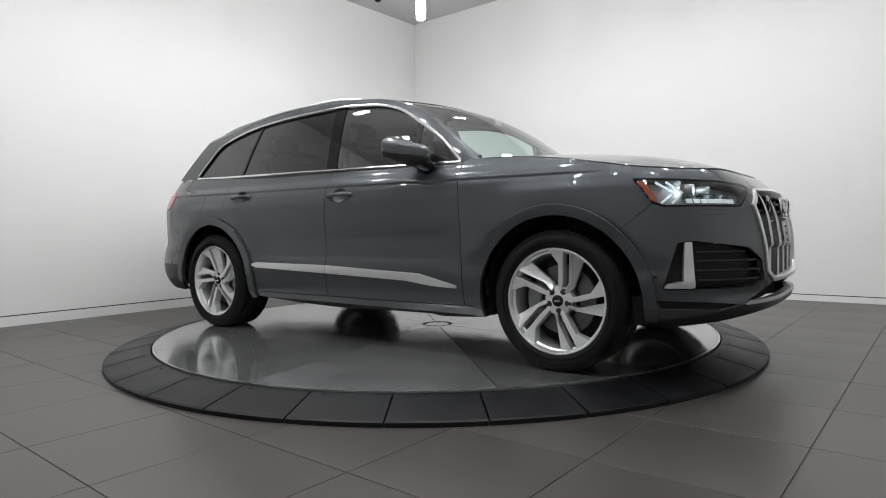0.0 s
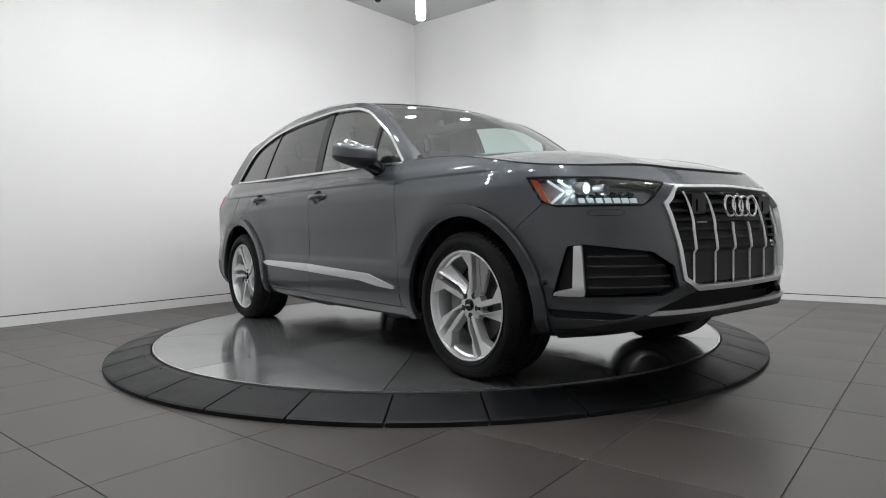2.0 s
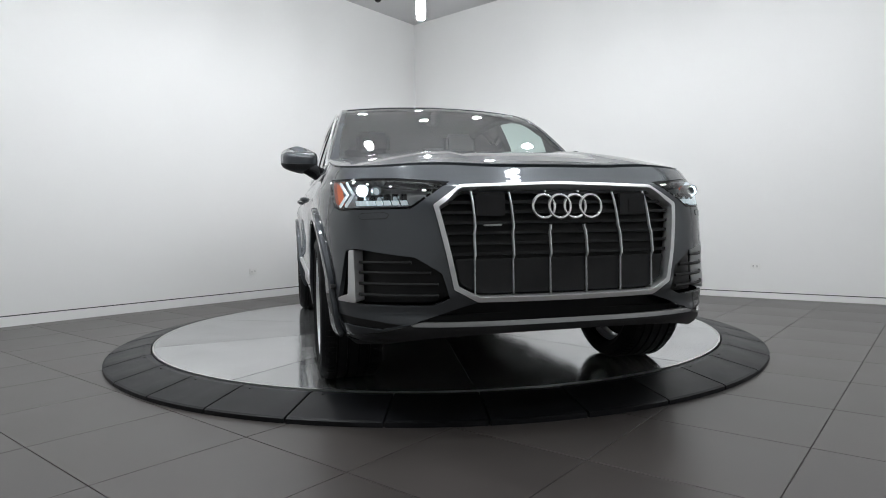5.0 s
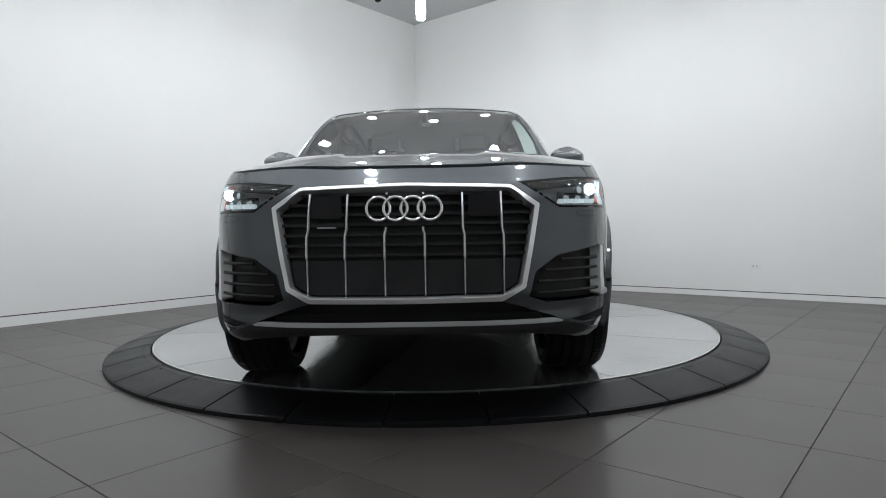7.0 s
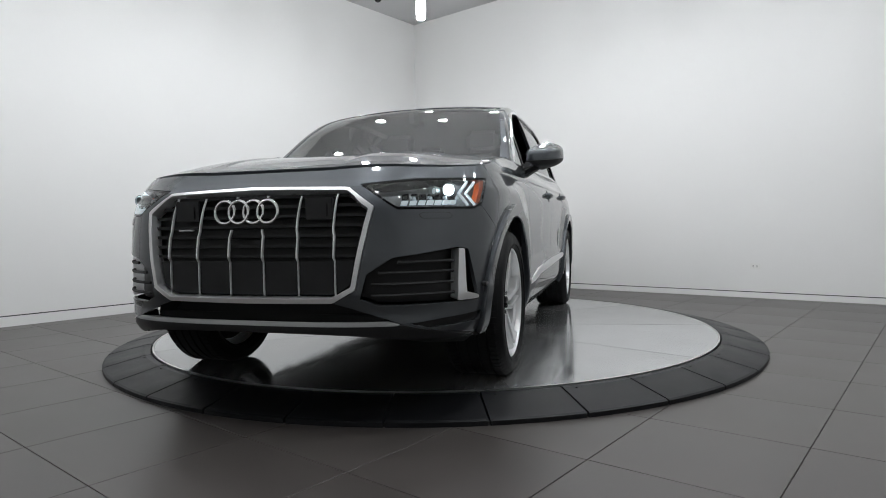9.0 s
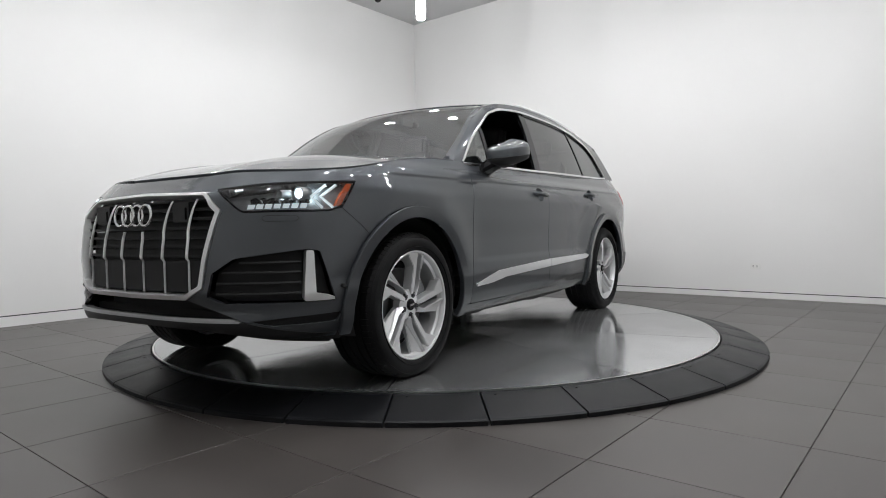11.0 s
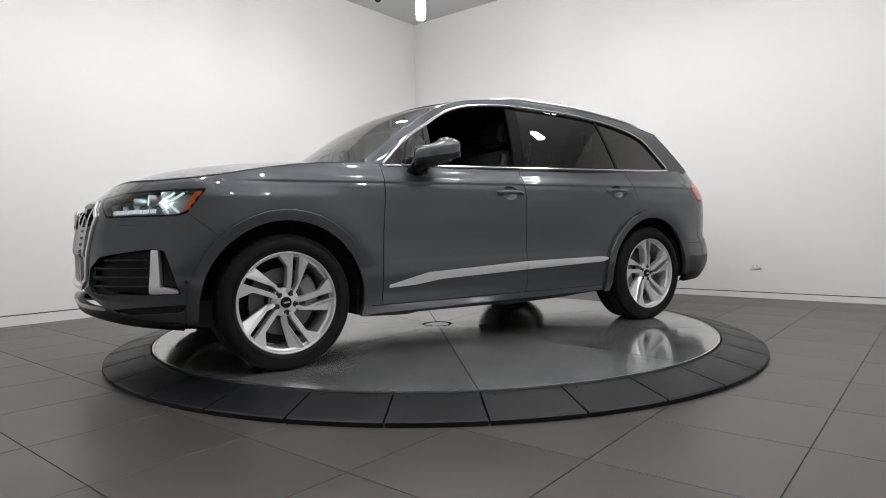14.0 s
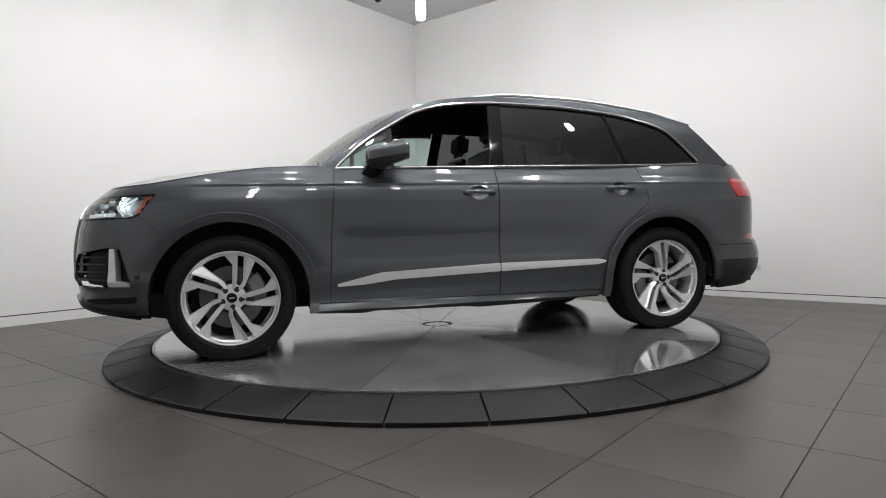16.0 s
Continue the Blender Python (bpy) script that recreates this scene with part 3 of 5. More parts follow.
M_BRAKE = vary(mat("brake_iron", (0.25, 0.25, 0.25), 0.4, 0.9), (0.15, 0.15, 0.153), 0.2, 30, 0.45, 0.1)
M_CALIPER = mat("caliper_grey", (0.22, 0.225, 0.23), 0.4, 0.4)
M_WINDOW = glass("clear_window_glass", (0.62, 0.79, 0.73), ior=2.5)
M_SCREEN = glass("windscreen_glass", (0.60, 0.76, 0.71), ior=2.45)
M_PRIVACY = glass("dark_privacy_glass", (0.13, 0.14, 0.138), ior=1.75)
M_LENS = glass("headlight_lens", (0.93, 0.95, 0.96), ior=1.75)
M_CABIN = vary(mat("dark_cabin_trim", (0.05, 0.05, 0.053), 0.7), (0.05, 0.05, 0.053), 0.3, 12, 0.7, 0.1)
M_SEAT = vary(mat("black_leather", (0.034, 0.033, 0.034), 0.5), (0.034, 0.033, 0.034), 0.3, 20, 0.5, 0.1, 0.2, 300)
M_AMBER = mat("amber_lens", (0.55, 0.085, 0.012), 0.25, 0.0, 0.8, emit=(1.0, 0.14, 0.005), strength=0.05)
M_RED = mat("red_lens", (0.36, 0.008, 0.012), 0.2, 0.0, 1.0, emit=(1.0, 0.02, 0.03), strength=0.05)
M_LED = mat("daytime_led", (0.9, 0.95, 1.0), 0.3, emit=(0.86, 0.97, 1.0), strength=0.42)
M_BEAM = mat("low_beam_led", (1, 1, 1), 0.3, emit=(0.80, 0.96, 1.0), strength=40.0)
M_REFLECTOR = mat("lamp_reflector", (0.55, 0.56, 0.57), 0.2, 1.0)
M_HOUSING = vary(mat("lamp_housing", (0.24, 0.245, 0.25), 0.5, 0.3), (0.24, 0.245, 0.25), 0.3, 25, 0.45, 0.1)
M_BOLT = mat("dark_bolt", (0.06, 0.06, 0.065), 0.4, 0.7)

# ------------------------------------------------------------ car: body
car = new("car")
tagged(car, "dark grey metallic sport utility vehicle standing on the turntable", "car")
SHELL = grid_mesh(shell_grid())
BODY = clip(SHELL, lambda V: arch_gap(V, 0.452))
G = 0.003   # half a panel gap

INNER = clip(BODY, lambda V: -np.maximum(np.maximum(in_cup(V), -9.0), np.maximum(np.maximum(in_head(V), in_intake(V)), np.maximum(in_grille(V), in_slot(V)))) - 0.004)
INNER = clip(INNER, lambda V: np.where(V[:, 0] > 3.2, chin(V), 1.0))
# inner shell coloured dark to give the panel gaps their shade
panel("gap_shade_shell", both(pushed(INNER, -0.013)), M_DARK, car, "inner shell coloured dark for the shade in the panel gaps", 0)

OUTER = clip(BODY, lambda V: np.minimum(arch_gap(V, 0.505 + 0.002), np.where(V[:, 0] > 2.47, hood_height(V[:, 0], V[:, 1]) - V[:, 2] - 0.006, 1.0)))
TRIMS = clip(BODY, lambda V: np.minimum(0.505 - 0.002 - arch_gap(V, 0.0), V[:, 2] - np.where((V[:, 0] > 0.0) & (V[:, 0] < WHEELBASE), 0.262, np.where(V[:, 0] > 1.5, 0.300, 0.345))))
for side in (1, -1):
    face = (lambda m: m) if side == 1 else mirrored
    for hx in (0.0, WHEELBASE):
        panel("wheel_arch_trim", face(pushed(clip(TRIMS, lambda V: 0.7 - np.abs(V[:, 0] - hx)), 0.024)), M_PAINT, car, rim=0.035, edge=0.010)
    front_door = clip(OUTER, lambda V: np.minimum(np.minimum(V[:, 0] - DOOR_MID, DOOR_FRONT(V[:, 2]) - V[:, 0]), np.minimum(V[:, 2] - SILL, G - in_cup(V))) - G)
    rear_door = clip(OUTER, lambda V: np.minimum(np.minimum(DOOR_MID - V[:, 0], V[:, 0] - DOOR_REAR(V[:, 2])), np.minimum(V[:, 2] - SILL, G - in_cup(V))) - G)
    door_f = panel("front_door", face(front_door), M_PAINT, car)
    door_r = panel("rear_door", face(rear_door), M_PAINT, car)
    panel("sill", face(clip(OUTER, lambda V: np.minimum(np.minimum(SILL - V[:, 2], V[:, 0] - 0.4), 2.56 - V[:, 0]) - G)), M_PAINT, car, "painted sill")
    panel("front_wing", face(clip(OUTER, lambda V: np.minimum(np.minimum(V[:, 0] - DOOR_FRONT(V[:, 2]), -split_front(V)), np.minimum(np.maximum(V[:, 2] - SILL, V[:, 0] - 2.6), -in_head(V))) - G)), M_PAINT, car)
    panel("rear_quarter", face(clip(OUTER, lambda V: np.minimum(np.minimum(DOOR_REAR(V[:, 2]) - V[:, 0], np.maximum(V[:, 2] - 0.60, V[:, 0] + 0.45)), -in_tail(V)) - G)), M_PAINT, car)
    panel("tail_light", face(pushed(clip(OUTER, lambda V: in_tail(V) - G), 0.004)), M_RED, car, "red tail light")
    # the reflector is no lamp: its colour has a faint glow added
    panel("rear_reflector", face(pushed(clip(OUTER, lambda V: np.minimum(np.minimum(-0.80 - V[:, 0], 0.022 - np.abs(V[:, 2] - 0.655)), V[:, 1] - 0.45)), 0.003)), M_RED, car, "small red reflector with a faint added glow")

    # chrome strip low on the doors
    bars = ((DOOR_MID + 0.004, 2.375, door_f), (0.50, DOOR_MID - 0.004, door_r))
    for x0, x1, door in bars:
        strip = clip(OUTER, lambda V: np.minimum(np.minimum(V[:, 0] - x0, x1 - V[:, 0]), np.minimum(V[:, 2] - np.interp(V[:, 0], [0.5, 0.56, 1.3, 2.0, 2.2, 2.38], [0.505, 0.490, 0.468, 0.443, 0.418, 0.410]), np.interp(V[:, 0], [0.5, 0.56, 1.3, 2.1, 2.38], [0.515, 0.527, 0.521, 0.488, 0.424]) - V[:, 2])))
        panel("trim_strip", face(pushed(strip, 0.011)), M_SATIN, door, "satin aluminium strip", 0.012)

bumper = clip(OUTER, lambda V: np.minimum(split_front(V), -np.maximum(np.maximum(in_head(V), in_intake(V)), np.maximum(np.maximum(in_grille(V), in_slot(V)), np.maximum(in_skid(V), in_slit(V))))) - G)
bumper = clip(bumper, lambda V: np.minimum(V[:, 2] - 0.285, chin(V)))
front_bumper = panel("front_bumper", both(bumper), M_PAINT, car, rim=0.02)
LIP = clip(OUTER, lambda V: np.minimum(np.minimum(V[:, 0] - 3.25, np.minimum(0.285 - V[:, 2], chin(V) + G)), -in_skid(V)) - G)
for lip in (LIP, mirrored(LIP)):
    panel("lower_lip", lip, M_BLACK, front_bumper, "black plastic lower lip")
panel("skid_plate", both(pushed(clip(SHELL, lambda V: np.minimum(in_skid(V), V[:, 2] - 0.368)), 0.010)), M_SKID, front_bumper, "silver painted skid plate", 0.05)
panel("skid_underside", both(pushed(clip(SHELL, lambda V: np.minimum(in_skid(V), np.minimum(0.368 - V[:, 2], chin(V)))), 0.002)), M_LOWER, front_bumper, "dark grey lower skid panel", 0.03)
panel("slot_recess", both(pushed(clip(SHELL, lambda V: in_slot(V) + 0.004), -0.13)), M_DARK, front_bumper, "black recessed slot", 0)
for m in (clip(SHELL, lambda V: in_slit(V) + 0.003), mirrored(clip(SHELL, lambda V: in_slit(V) + 0.003))):
    panel("side_slit", pushed(m, -0.02), M_BLACK, front_bumper, "black slit", 0)
tail = clip(OUTER, lambda V: np.minimum(-0.45 - V[:, 0], 0.60 - V[:, 2]) - G)
rear_bumper = panel("rear_bumper", both(clip(tail, lambda V: V[:, 2] - 0.49)), M_PAINT, car)
# lower bumper darkened: the dark floor it reflects is in the colour
panel("rear_valance", both(clip(tail, lambda V: 0.49 - V[:, 2] - G)), M_LOWER, rear_bumper, "lower valance darkened for the dark floor it reflects")

# bonnet
SG = shell_grid()
rim_top = SG[-1]
cols = [i for i in range(rim_top.shape[0]) if rim_top[i, 0] > 2.47]
rows = []
for r in np.linspace(0.006, 1, 40):
    row = []
    for i in cols:
        x, y, z = rim_top[i]
        yc = y * 0.925
        cx = 2.46 + 0.17 * (1 - min(yc / 0.80, 1) ** 2)
        px, py = x + (cx - x) * r, y + (yc - y) * r
        row.append((px, py, float(hood_height(px, py)) + 0.001))
    rows.append(row)
BONNET = grid_mesh(np.array(rows))
if BONNET[1][:, 2].mean() < 0:
    BONNET = grid_mesh(np.array(rows), True)
panel("bonnet", both(BONNET), M_PAINT, car, rim=0.02)

# ledge between the shoulder and the cabin
rows = []
side_cols = [i for i in range(rim_top.shape[0]) if -0.78 < rim_top[i, 0] < 2.52]
for r in (0.0, 0.33, 0.67, 1.0):
    row = []
    for i in side_cols:
        x, y, z = rim_top[i]
        g = float(cabin_y(x, BELT(x)))
        row.append((x, y + (min(g, y) - 0.012 - y) * r, z + 0.004 * math.sin(math.pi * r)))
    rows.append(row)
LEDGE = grid_mesh(np.array(rows))
LEDGE = LEDGE if LEDGE[1][:, 2].mean() > 0 else grid_mesh(np.array(rows), True)

# cabin sides
nx, nz = 180, 36
xs = np.linspace(2.46, -0.92, nx)
grid = np.zeros((nz, nx, 3))
for i in range(nz):
    z = BELT(xs) - 0.004 + (ROOF_EDGE(xs) - BELT(xs) + 0.004) * i / (nz - 1)
    grid[i] = np.stack([xs, cabin_y(xs, z) - 0.02 * (i / (nz - 1)) ** 8, z], -1)
CABIN = grid_mesh(grid)
CABIN = CABIN if CABIN[1][:, 1].mean() > 0 else grid_mesh(grid, True)
CABIN = clip(CABIN, lambda V: V[:, 0] - TAIL_EDGE(V[:, 2]))
in_panes = lambda V: np.minimum(PANE_TOP(V[:, 0]) - V[:, 2], np.minimum(V[:, 2] - BELT(V[:, 0]) - 0.012, np.minimum(V[:, 0] + 0.41, 2.35 - V[:, 0])))
FRAME = clip(CABIN, lambda V: -in_panes(V))
PANES = clip(CABIN, in_panes)
B_LEAN = lambda V, x: V[:, 0] - (x - 0.10 * (V[:, 2] - 1.16))
for side in (1, -1):
    face = (lambda m: m) if side == 1 else mirrored
    panel("side_frame", face(FRAME), M_PAINT, car, rim=0.03)
    panel("shoulder_ledge", face(LEDGE), M_PAINT, car, rim=0)
    inset = pushed(PANES, -0.006)
    panel("b_pillar", face(clip(PANES, lambda V: np.minimum(B_LEAN(V, 1.225), 1.325 - 0.10 * (V[:, 2] - 1.16) - V[:, 0]) - 0.003)), M_GLOSSBLACK, car, "gloss black pillar", 0.02)
    if side == -1:
        panel("front_window", face(clip(inset, lambda V: np.minimum(B_LEAN(V, 1.325), 1.99 - V[:, 0]))), M_WINDOW, car, "clear front side window", 0)
    panel("quarter_light", face(clip(inset, lambda V: V[:, 0] - 2.015)), M_WINDOW, car, "small fixed corner pane", 0)
    panel("window_divider", face(clip(PANES, lambda V: np.minimum(V[:, 0] - 1.985, 2.018 - V[:, 0]))), M_BLACK, car, "black window divider", 0.02)
    panel("rear_window", face(clip(inset, lambda V: np.minimum(-B_LEAN(V, 1.225), V[:, 0] - (0.255 + 0.30 * (V[:, 2] - 1.18))))), M_PRIVACY, car, "dark tinted rear side window", 0)
    panel("rear_divider", face(clip(PANES, lambda V: np.minimum(0.255 + 0.30 * (V[:, 2] - 1.18) - V[:, 0], V[:, 0] - (0.230 + 0.30 * (V[:, 2] - 1.18))))), M_GLOSSBLACK, car, "black window divider", 0.015)
    panel("tail_window", face(clip(inset, lambda V: 0.230 + 0.30 * (V[:, 2] - 1.18) - V[:, 0])), M_PRIVACY, car, "dark tinted rear quarter window", 0)
    # bright surround
    top = [(x, float(PANE_TOP(x))) for x in np.linspace(2.355, -0.405, 70)]
    low = [(x, float(BELT(x)) + 0.012) for x in np.linspace(-0.405, 2.36, 40)]
    bm = bmesh.new()
    tube(bm, [(x, float(cabin_y(x, z)) + 0.004, z) for x, z in top], 0.010, 8)
    solid("window_surround", bm, M_CHROME, car, "bright window surround", mirror=side < 0)
    bm = bmesh.new()
    tube(bm, [(x, float(cabin_y(x, z)) + 0.006, z) for x, z in low], 0.010, 8)
    solid("belt_strip", bm, M_CHROME, car, "bright strip under the windows", mirror=side < 0)

# roof, windscreen and tailgate
across = np.linspace(-1, 1, 61)


def roof_point(u, w):
    xs_ = -0.43 + (1.68 + 0.43) * w
    x = xs_ + 0.12 * (1 - u * u) * w - 0.07 * (1 - u * u) * (1 - w)
    ze = float(ROOF_EDGE(xs_))
    y = u * (float(cabin_y(xs_, ze)) - 0.02)
    return (x, y, ze + (0.016 + 0.034 * math.sin(math.pi * min(max(w, 0), 1))) * (1 - abs(u) ** 2.4))


grid = np.array([[roof_point(u, w) for u in across] for w in np.linspace(0, 1, 70)])
ROOF = grid_mesh(grid)
ROOF = ROOF if ROOF[1][:, 2].mean() > 0 else grid_mesh(grid, True)
panel("roof", ROOF, M_PAINT, car, rim=0.02)


def screen_point(u, v):
    xs_ = 2.46 + (1.68 - 2.46) * v
    ze = float(ROOF_EDGE(xs_))
    return (xs_ + (0.17 - 0.05 * v) * (1 - u * u), u * (float(cabin_y(xs_, ze)) - 0.02), ze + (0.010 + 0.006 * v) * (1 - u * u))


grid = np.array([[screen_point(u, v) for u in across] for v in np.linspace(0.0, 1, 50)])
SCREEN = grid_mesh(grid)
SCREEN = SCREEN if SCREEN[1][:, 0].mean() > 0 else grid_mesh(grid, True)
EDGE = lambda V: 0.942 - np.abs(V[:, 1]) / np.interp(V[:, 2], [1.155, 1.3, 1.45, 1.55, 1.65], [0.825, 0.80, 0.752, 0.712, 0.665])
for side in (1, -1):
    panel("a_pillar", clip(SCREEN, lambda V: np.minimum(-EDGE(V) - 0.002, V[:, 1] * side)), M_PAINT, car, rim=0.02)
GLASS = clip(SCREEN, EDGE)
panel("windscreen", pushed(clip(GLASS, lambda V: V[:, 2] - 1.175), -0.004), M_SCREEN, car, "clear windscreen", 0)
panel("cowl", pushed(clip(GLASS, lambda V: 1.178 - V[:, 2]), -0.01), M_BLACK, car, "black cowl panel", 0)
rows = []
for v in np.linspace(0, 1, 24):
    z = 1.205 + (1.525 - 1.205) * v
    xr = float(TAIL_EDGE(z)) + 0.006 + 0.03 * (1 - v)
    yr = float(cabin_y(max(xr, -0.92), max(z, 1.17))) - 0.002 - 0.02 * (1 - v)
    rows.append([(xr - 0.075 * (1 - u * u), u * yr, z) for u in across])
TG = grid_mesh(np.array(rows))
TG = TG if TG[1][:, 0].mean() < 0 else grid_mesh(np.array(rows), True)
tailgate = panel("tailgate", TG, M_PAINT, car, rim=0.02)
panel("tailgate_glass", pushed(clip(TG, lambda V: np.minimum(0.62 - np.abs(V[:, 1]), np.minimum(V[:, 2] - 1.2, 1.50 - V[:, 2]))), 0.003), M_GLOSSBLACK, tailgate, "dark tailgate glass", 0.01)
bm = bmesh.new()
prism(bm, [(-0.36, -0.60), (-0.36, 0.60), (-0.43, 0.58), (-0.53, 0.3), (-0.53, -0.3), (-0.43, -0.58)], 1.522, 1.546)
solid("roof_spoiler", bm, M_PAINT, car, bevel=0.012)
rows = []
back = [i for i in range(rim_top.shape[0]) if rim_top[i, 0] < -0.60]
for r in (0.0, 0.5, 1.0):
    row = []
    for i in back:
        x, y, z = rim_top[i]
        row.append((x + (max(x, -0.78) + 0.14 - x) * r, y * (1 - 0.14 * r), z + 0.012 * r))
    rows.append(row)
DECK = grid_mesh(np.array(rows))
DECK = DECK if DECK[1][:, 2].mean() > 0 else grid_mesh(np.array(rows), True)
panel("tail_deck", both(DECK), M_PAINT, car, rim=0)
for side in (1, -1):
    bm = bmesh.new()
    pts = []
    for x in np.linspace(1.36, -0.36, 40):
        e = smooth_step(1.36, 1.05, x) * smooth_step(-0.36, -0.1, x)
        ze = float(ROOF_EDGE(x))
        pts.append((x, float(cabin_y(x, ze)) - 0.055, ze + 0.002 + 0.022 * float(e)))
    tube(bm, pts, 0.015, 8, flat=0.8)
    solid("roof_rail", bm, M_SATIN, car, "satin aluminium roof rail", mirror=side < 0)

# fuel filler flap on the right quarter
flap = lambda V, r: np.where(V[:, 1] > 0.6, r - ((np.abs(V[:, 0] + 0.245) / 0.115) ** 5 + (np.abs(V[:, 2] - 0.985) / 0.085) ** 5) ** 0.2 * 0.085, -1.0)
quarter_skin = clip(OUTER, lambda V: np.minimum(0.10 - V[:, 0], V[:, 0] + 0.6))
# a dark sheet laid on the paint stands for the gap's shade
flap_gap_shade = panel("flap_gap_shade", mirrored(pushed(clip(quarter_skin, lambda V: flap(V, 0.085)), 0.0008)), M_DARK, car, "dark sheet for the shade in the gap round the fuel flap", 0)
panel("fuel_flap", mirrored(pushed(clip(quarter_skin, lambda V: flap(V, 0.0825)), 0.0022)), M_PAINT, flap_gap_shade, "painted fuel flap", 0.002)

# door handles in their cups
def cup(x, z):
    e = lambda V: 1 - np.sqrt(((V[:, 0] - x) / 0.066) ** 2 + ((V[:, 2] - z) / 0.050) ** 2)
    m = clip(SHELL, lambda V: np.where(V[:, 1] > 0.6, e(V), -1.0))
    k = np.clip(e(m[0]), 0, 1)
    depth = 0.046 * (1 - (1 - k) ** 2)
    V = m[0] - m[1] * depth[:, None]
    N = m[1].copy()
    d = np.stack([(V[:, 0] - x) / 0.066**2, 0 * k, (V[:, 2] - z) / 0.050**2], -1)
    N = N - d * (0.046 * 2 * (1 - k) * 0.5)[:, None] * 1.2
    N /= np.linalg.norm(N, axis=1, keepdims=True)
    return (V, N, m[2])


for side in (1, -1):
    face = (lambda m: m) if side == 1 else mirrored
    for x, z in ((1.435, 0.988), (0.36, 1.02)):
        panel("handle_cup", face(cup(x, z)), M_PAINT, car, "hollow behind the handle", 0)
        bm = bmesh.new()
        y = float(HALF_W(z)) * (1 - 0.012 * ((x - 1.4) / 1.6) ** 2)
        tube(bm, [(x + 0.105, y - 0.004, z + 0.001), (x + 0.098, y + 0.014, z + 0.002), (x + 0.07, y + 0.026, z + 0.003), (x, y + 0.031, z + 0.003), (x - 0.07, y + 0.026, z + 0.002), (x - 0.098, y + 0.014, z), (x - 0.105, y - 0.004, z)], 0.013, 10, flat=1.15)
        solid("door_handle", bm, M_PAINT, car, "painted door handle", mirror=side < 0)


# mirrors
def mirror_form(low, high):
    """A rounded housing between two heights (fractions of its own)."""
    bm = bmesh.new()
    rings = []
    n, k = 28, 18
    for i in range(k + 1):
        u = i / k
        zz = low + (high - low) * (math.sin(math.pi / 2 * u) if high == 1.0 else 1 - math.sin(math.pi / 2 * (1 - u)))
        s = max(1 - abs(zz) ** 3.6, 0) ** (1 / 2.2)
        ring = []
        for j in range(n):
            a = 2 * math.pi * j / n
            c, d = math.cos(a), math.sin(a)
            px = math.copysign(abs(c) ** (2 / (3.4 if c < 0 else 2.2)), c)
            py = math.copysign(abs(d) ** (2 / 3.0), d)
            ring.append(bm.verts.new((2.045 + px * (0.145 if c > 0 else 0.115) * (0.2 + 0.8 * s), 0.998 + py * 0.116 * (0.2 + 0.8 * s) - 0.012 * px, 1.222 + 0.070 * zz - 0.022 * px)))
        rings.append(ring)
    for a, b in zip(rings, rings[1:]):
        for j in range(n):
            bm.faces.new((a[j], a[(j + 1) % n], b[(j + 1) % n], b[j]))
    bm.faces.new(rings[0][::-1]), bm.faces.new(rings[-1])
    return bm


for side in (1, -1):
    head = solid("door_mirror", mirror_form(-0.25, 1.0), M_PAINT, car, "painted upper mirror housing", mirror=side < 0)
    solid("lower_housing", mirror_form(-1.0, -0.27), M_BLACK, head, "black lower mirror housing", mirror=side < 0)
    bm = bmesh.new()
    tube(bm, [(2.135, 0.845, 1.10), (2.135, 0.875, 1.118), (2.125, 0.915, 1.145), (2.09, 0.965, 1.18)], 0.058, 12, flat=0.8)
    solid("mirror_arm", bm, M_GLOSSBLACK, head, "black mirror arm", mirror=side < 0)
    # black block stands for the mirror's dark reflection in the door
    bm = bmesh.new()
    prism(bm, [(2.05, 1.06), (2.22, 1.06), (2.20, 1.128), (2.06, 1.132)], 0, 0.05, m=Matrix(((1, 0, 0, 0), (0, 0, 1, 0.842), (0, 1, 0, 0), (0, 0, 0, 1))))
    solid("mirror_reflection_block", bm, M_GLOSSBLACK, head, "black block for the mirror's dark reflection on the door", mirror=side < 0, bevel=0.008)
    bm = bmesh.new()
    prism(bm, [(-0.070, -0.036), (0.072, -0.040), (0.076, 0.038), (-0.068, 0.042)], -0.002, 0.002, m=Matrix.Translation((1.934, 0.998, 1.23)) @ Matrix(((0, 0, 1, 0), (1, 0, 0, 0), (0, 1, 0, 0), (0, 0, 0, 1))))
    solid("mirror_glass", bm, M_CHROME, head, "mirror glass", mirror=side < 0)

# grille
grille = panel("grille", both(pushed(clip(SHELL, lambda V: in_grille(V) + 0.004), -0.055)), M_BLACK, car, "black grille with bright frame and vertical bars", 0)
ring_band = clip(SHELL, lambda V: np.minimum(in_grille(V), 0.018 - 0.007 * smooth_step(0.86, 0.90, V[:, 2]) - in_grille(V)))
panel("grille_frame", both(pushed(ring_band, 0.010)), M_SATIN, grille, "satin aluminium grille frame", 0.05)
panel("grille_lower_plate", both(pushed(clip(SHELL, lambda V: np.minimum(in_grille(V) - 0.03, 0.632 - V[:, 2])), -0.022)), M_BLACK, grille, "plain black lower plate", 0.02)


def grille_half(z):
    pts = [(0.515, 0.478), (0.848, 0.543), (0.926, 0.43)]
    return float(np.interp(z, [p[0] for p in pts], [p[1] for p in pts])) - 0.02


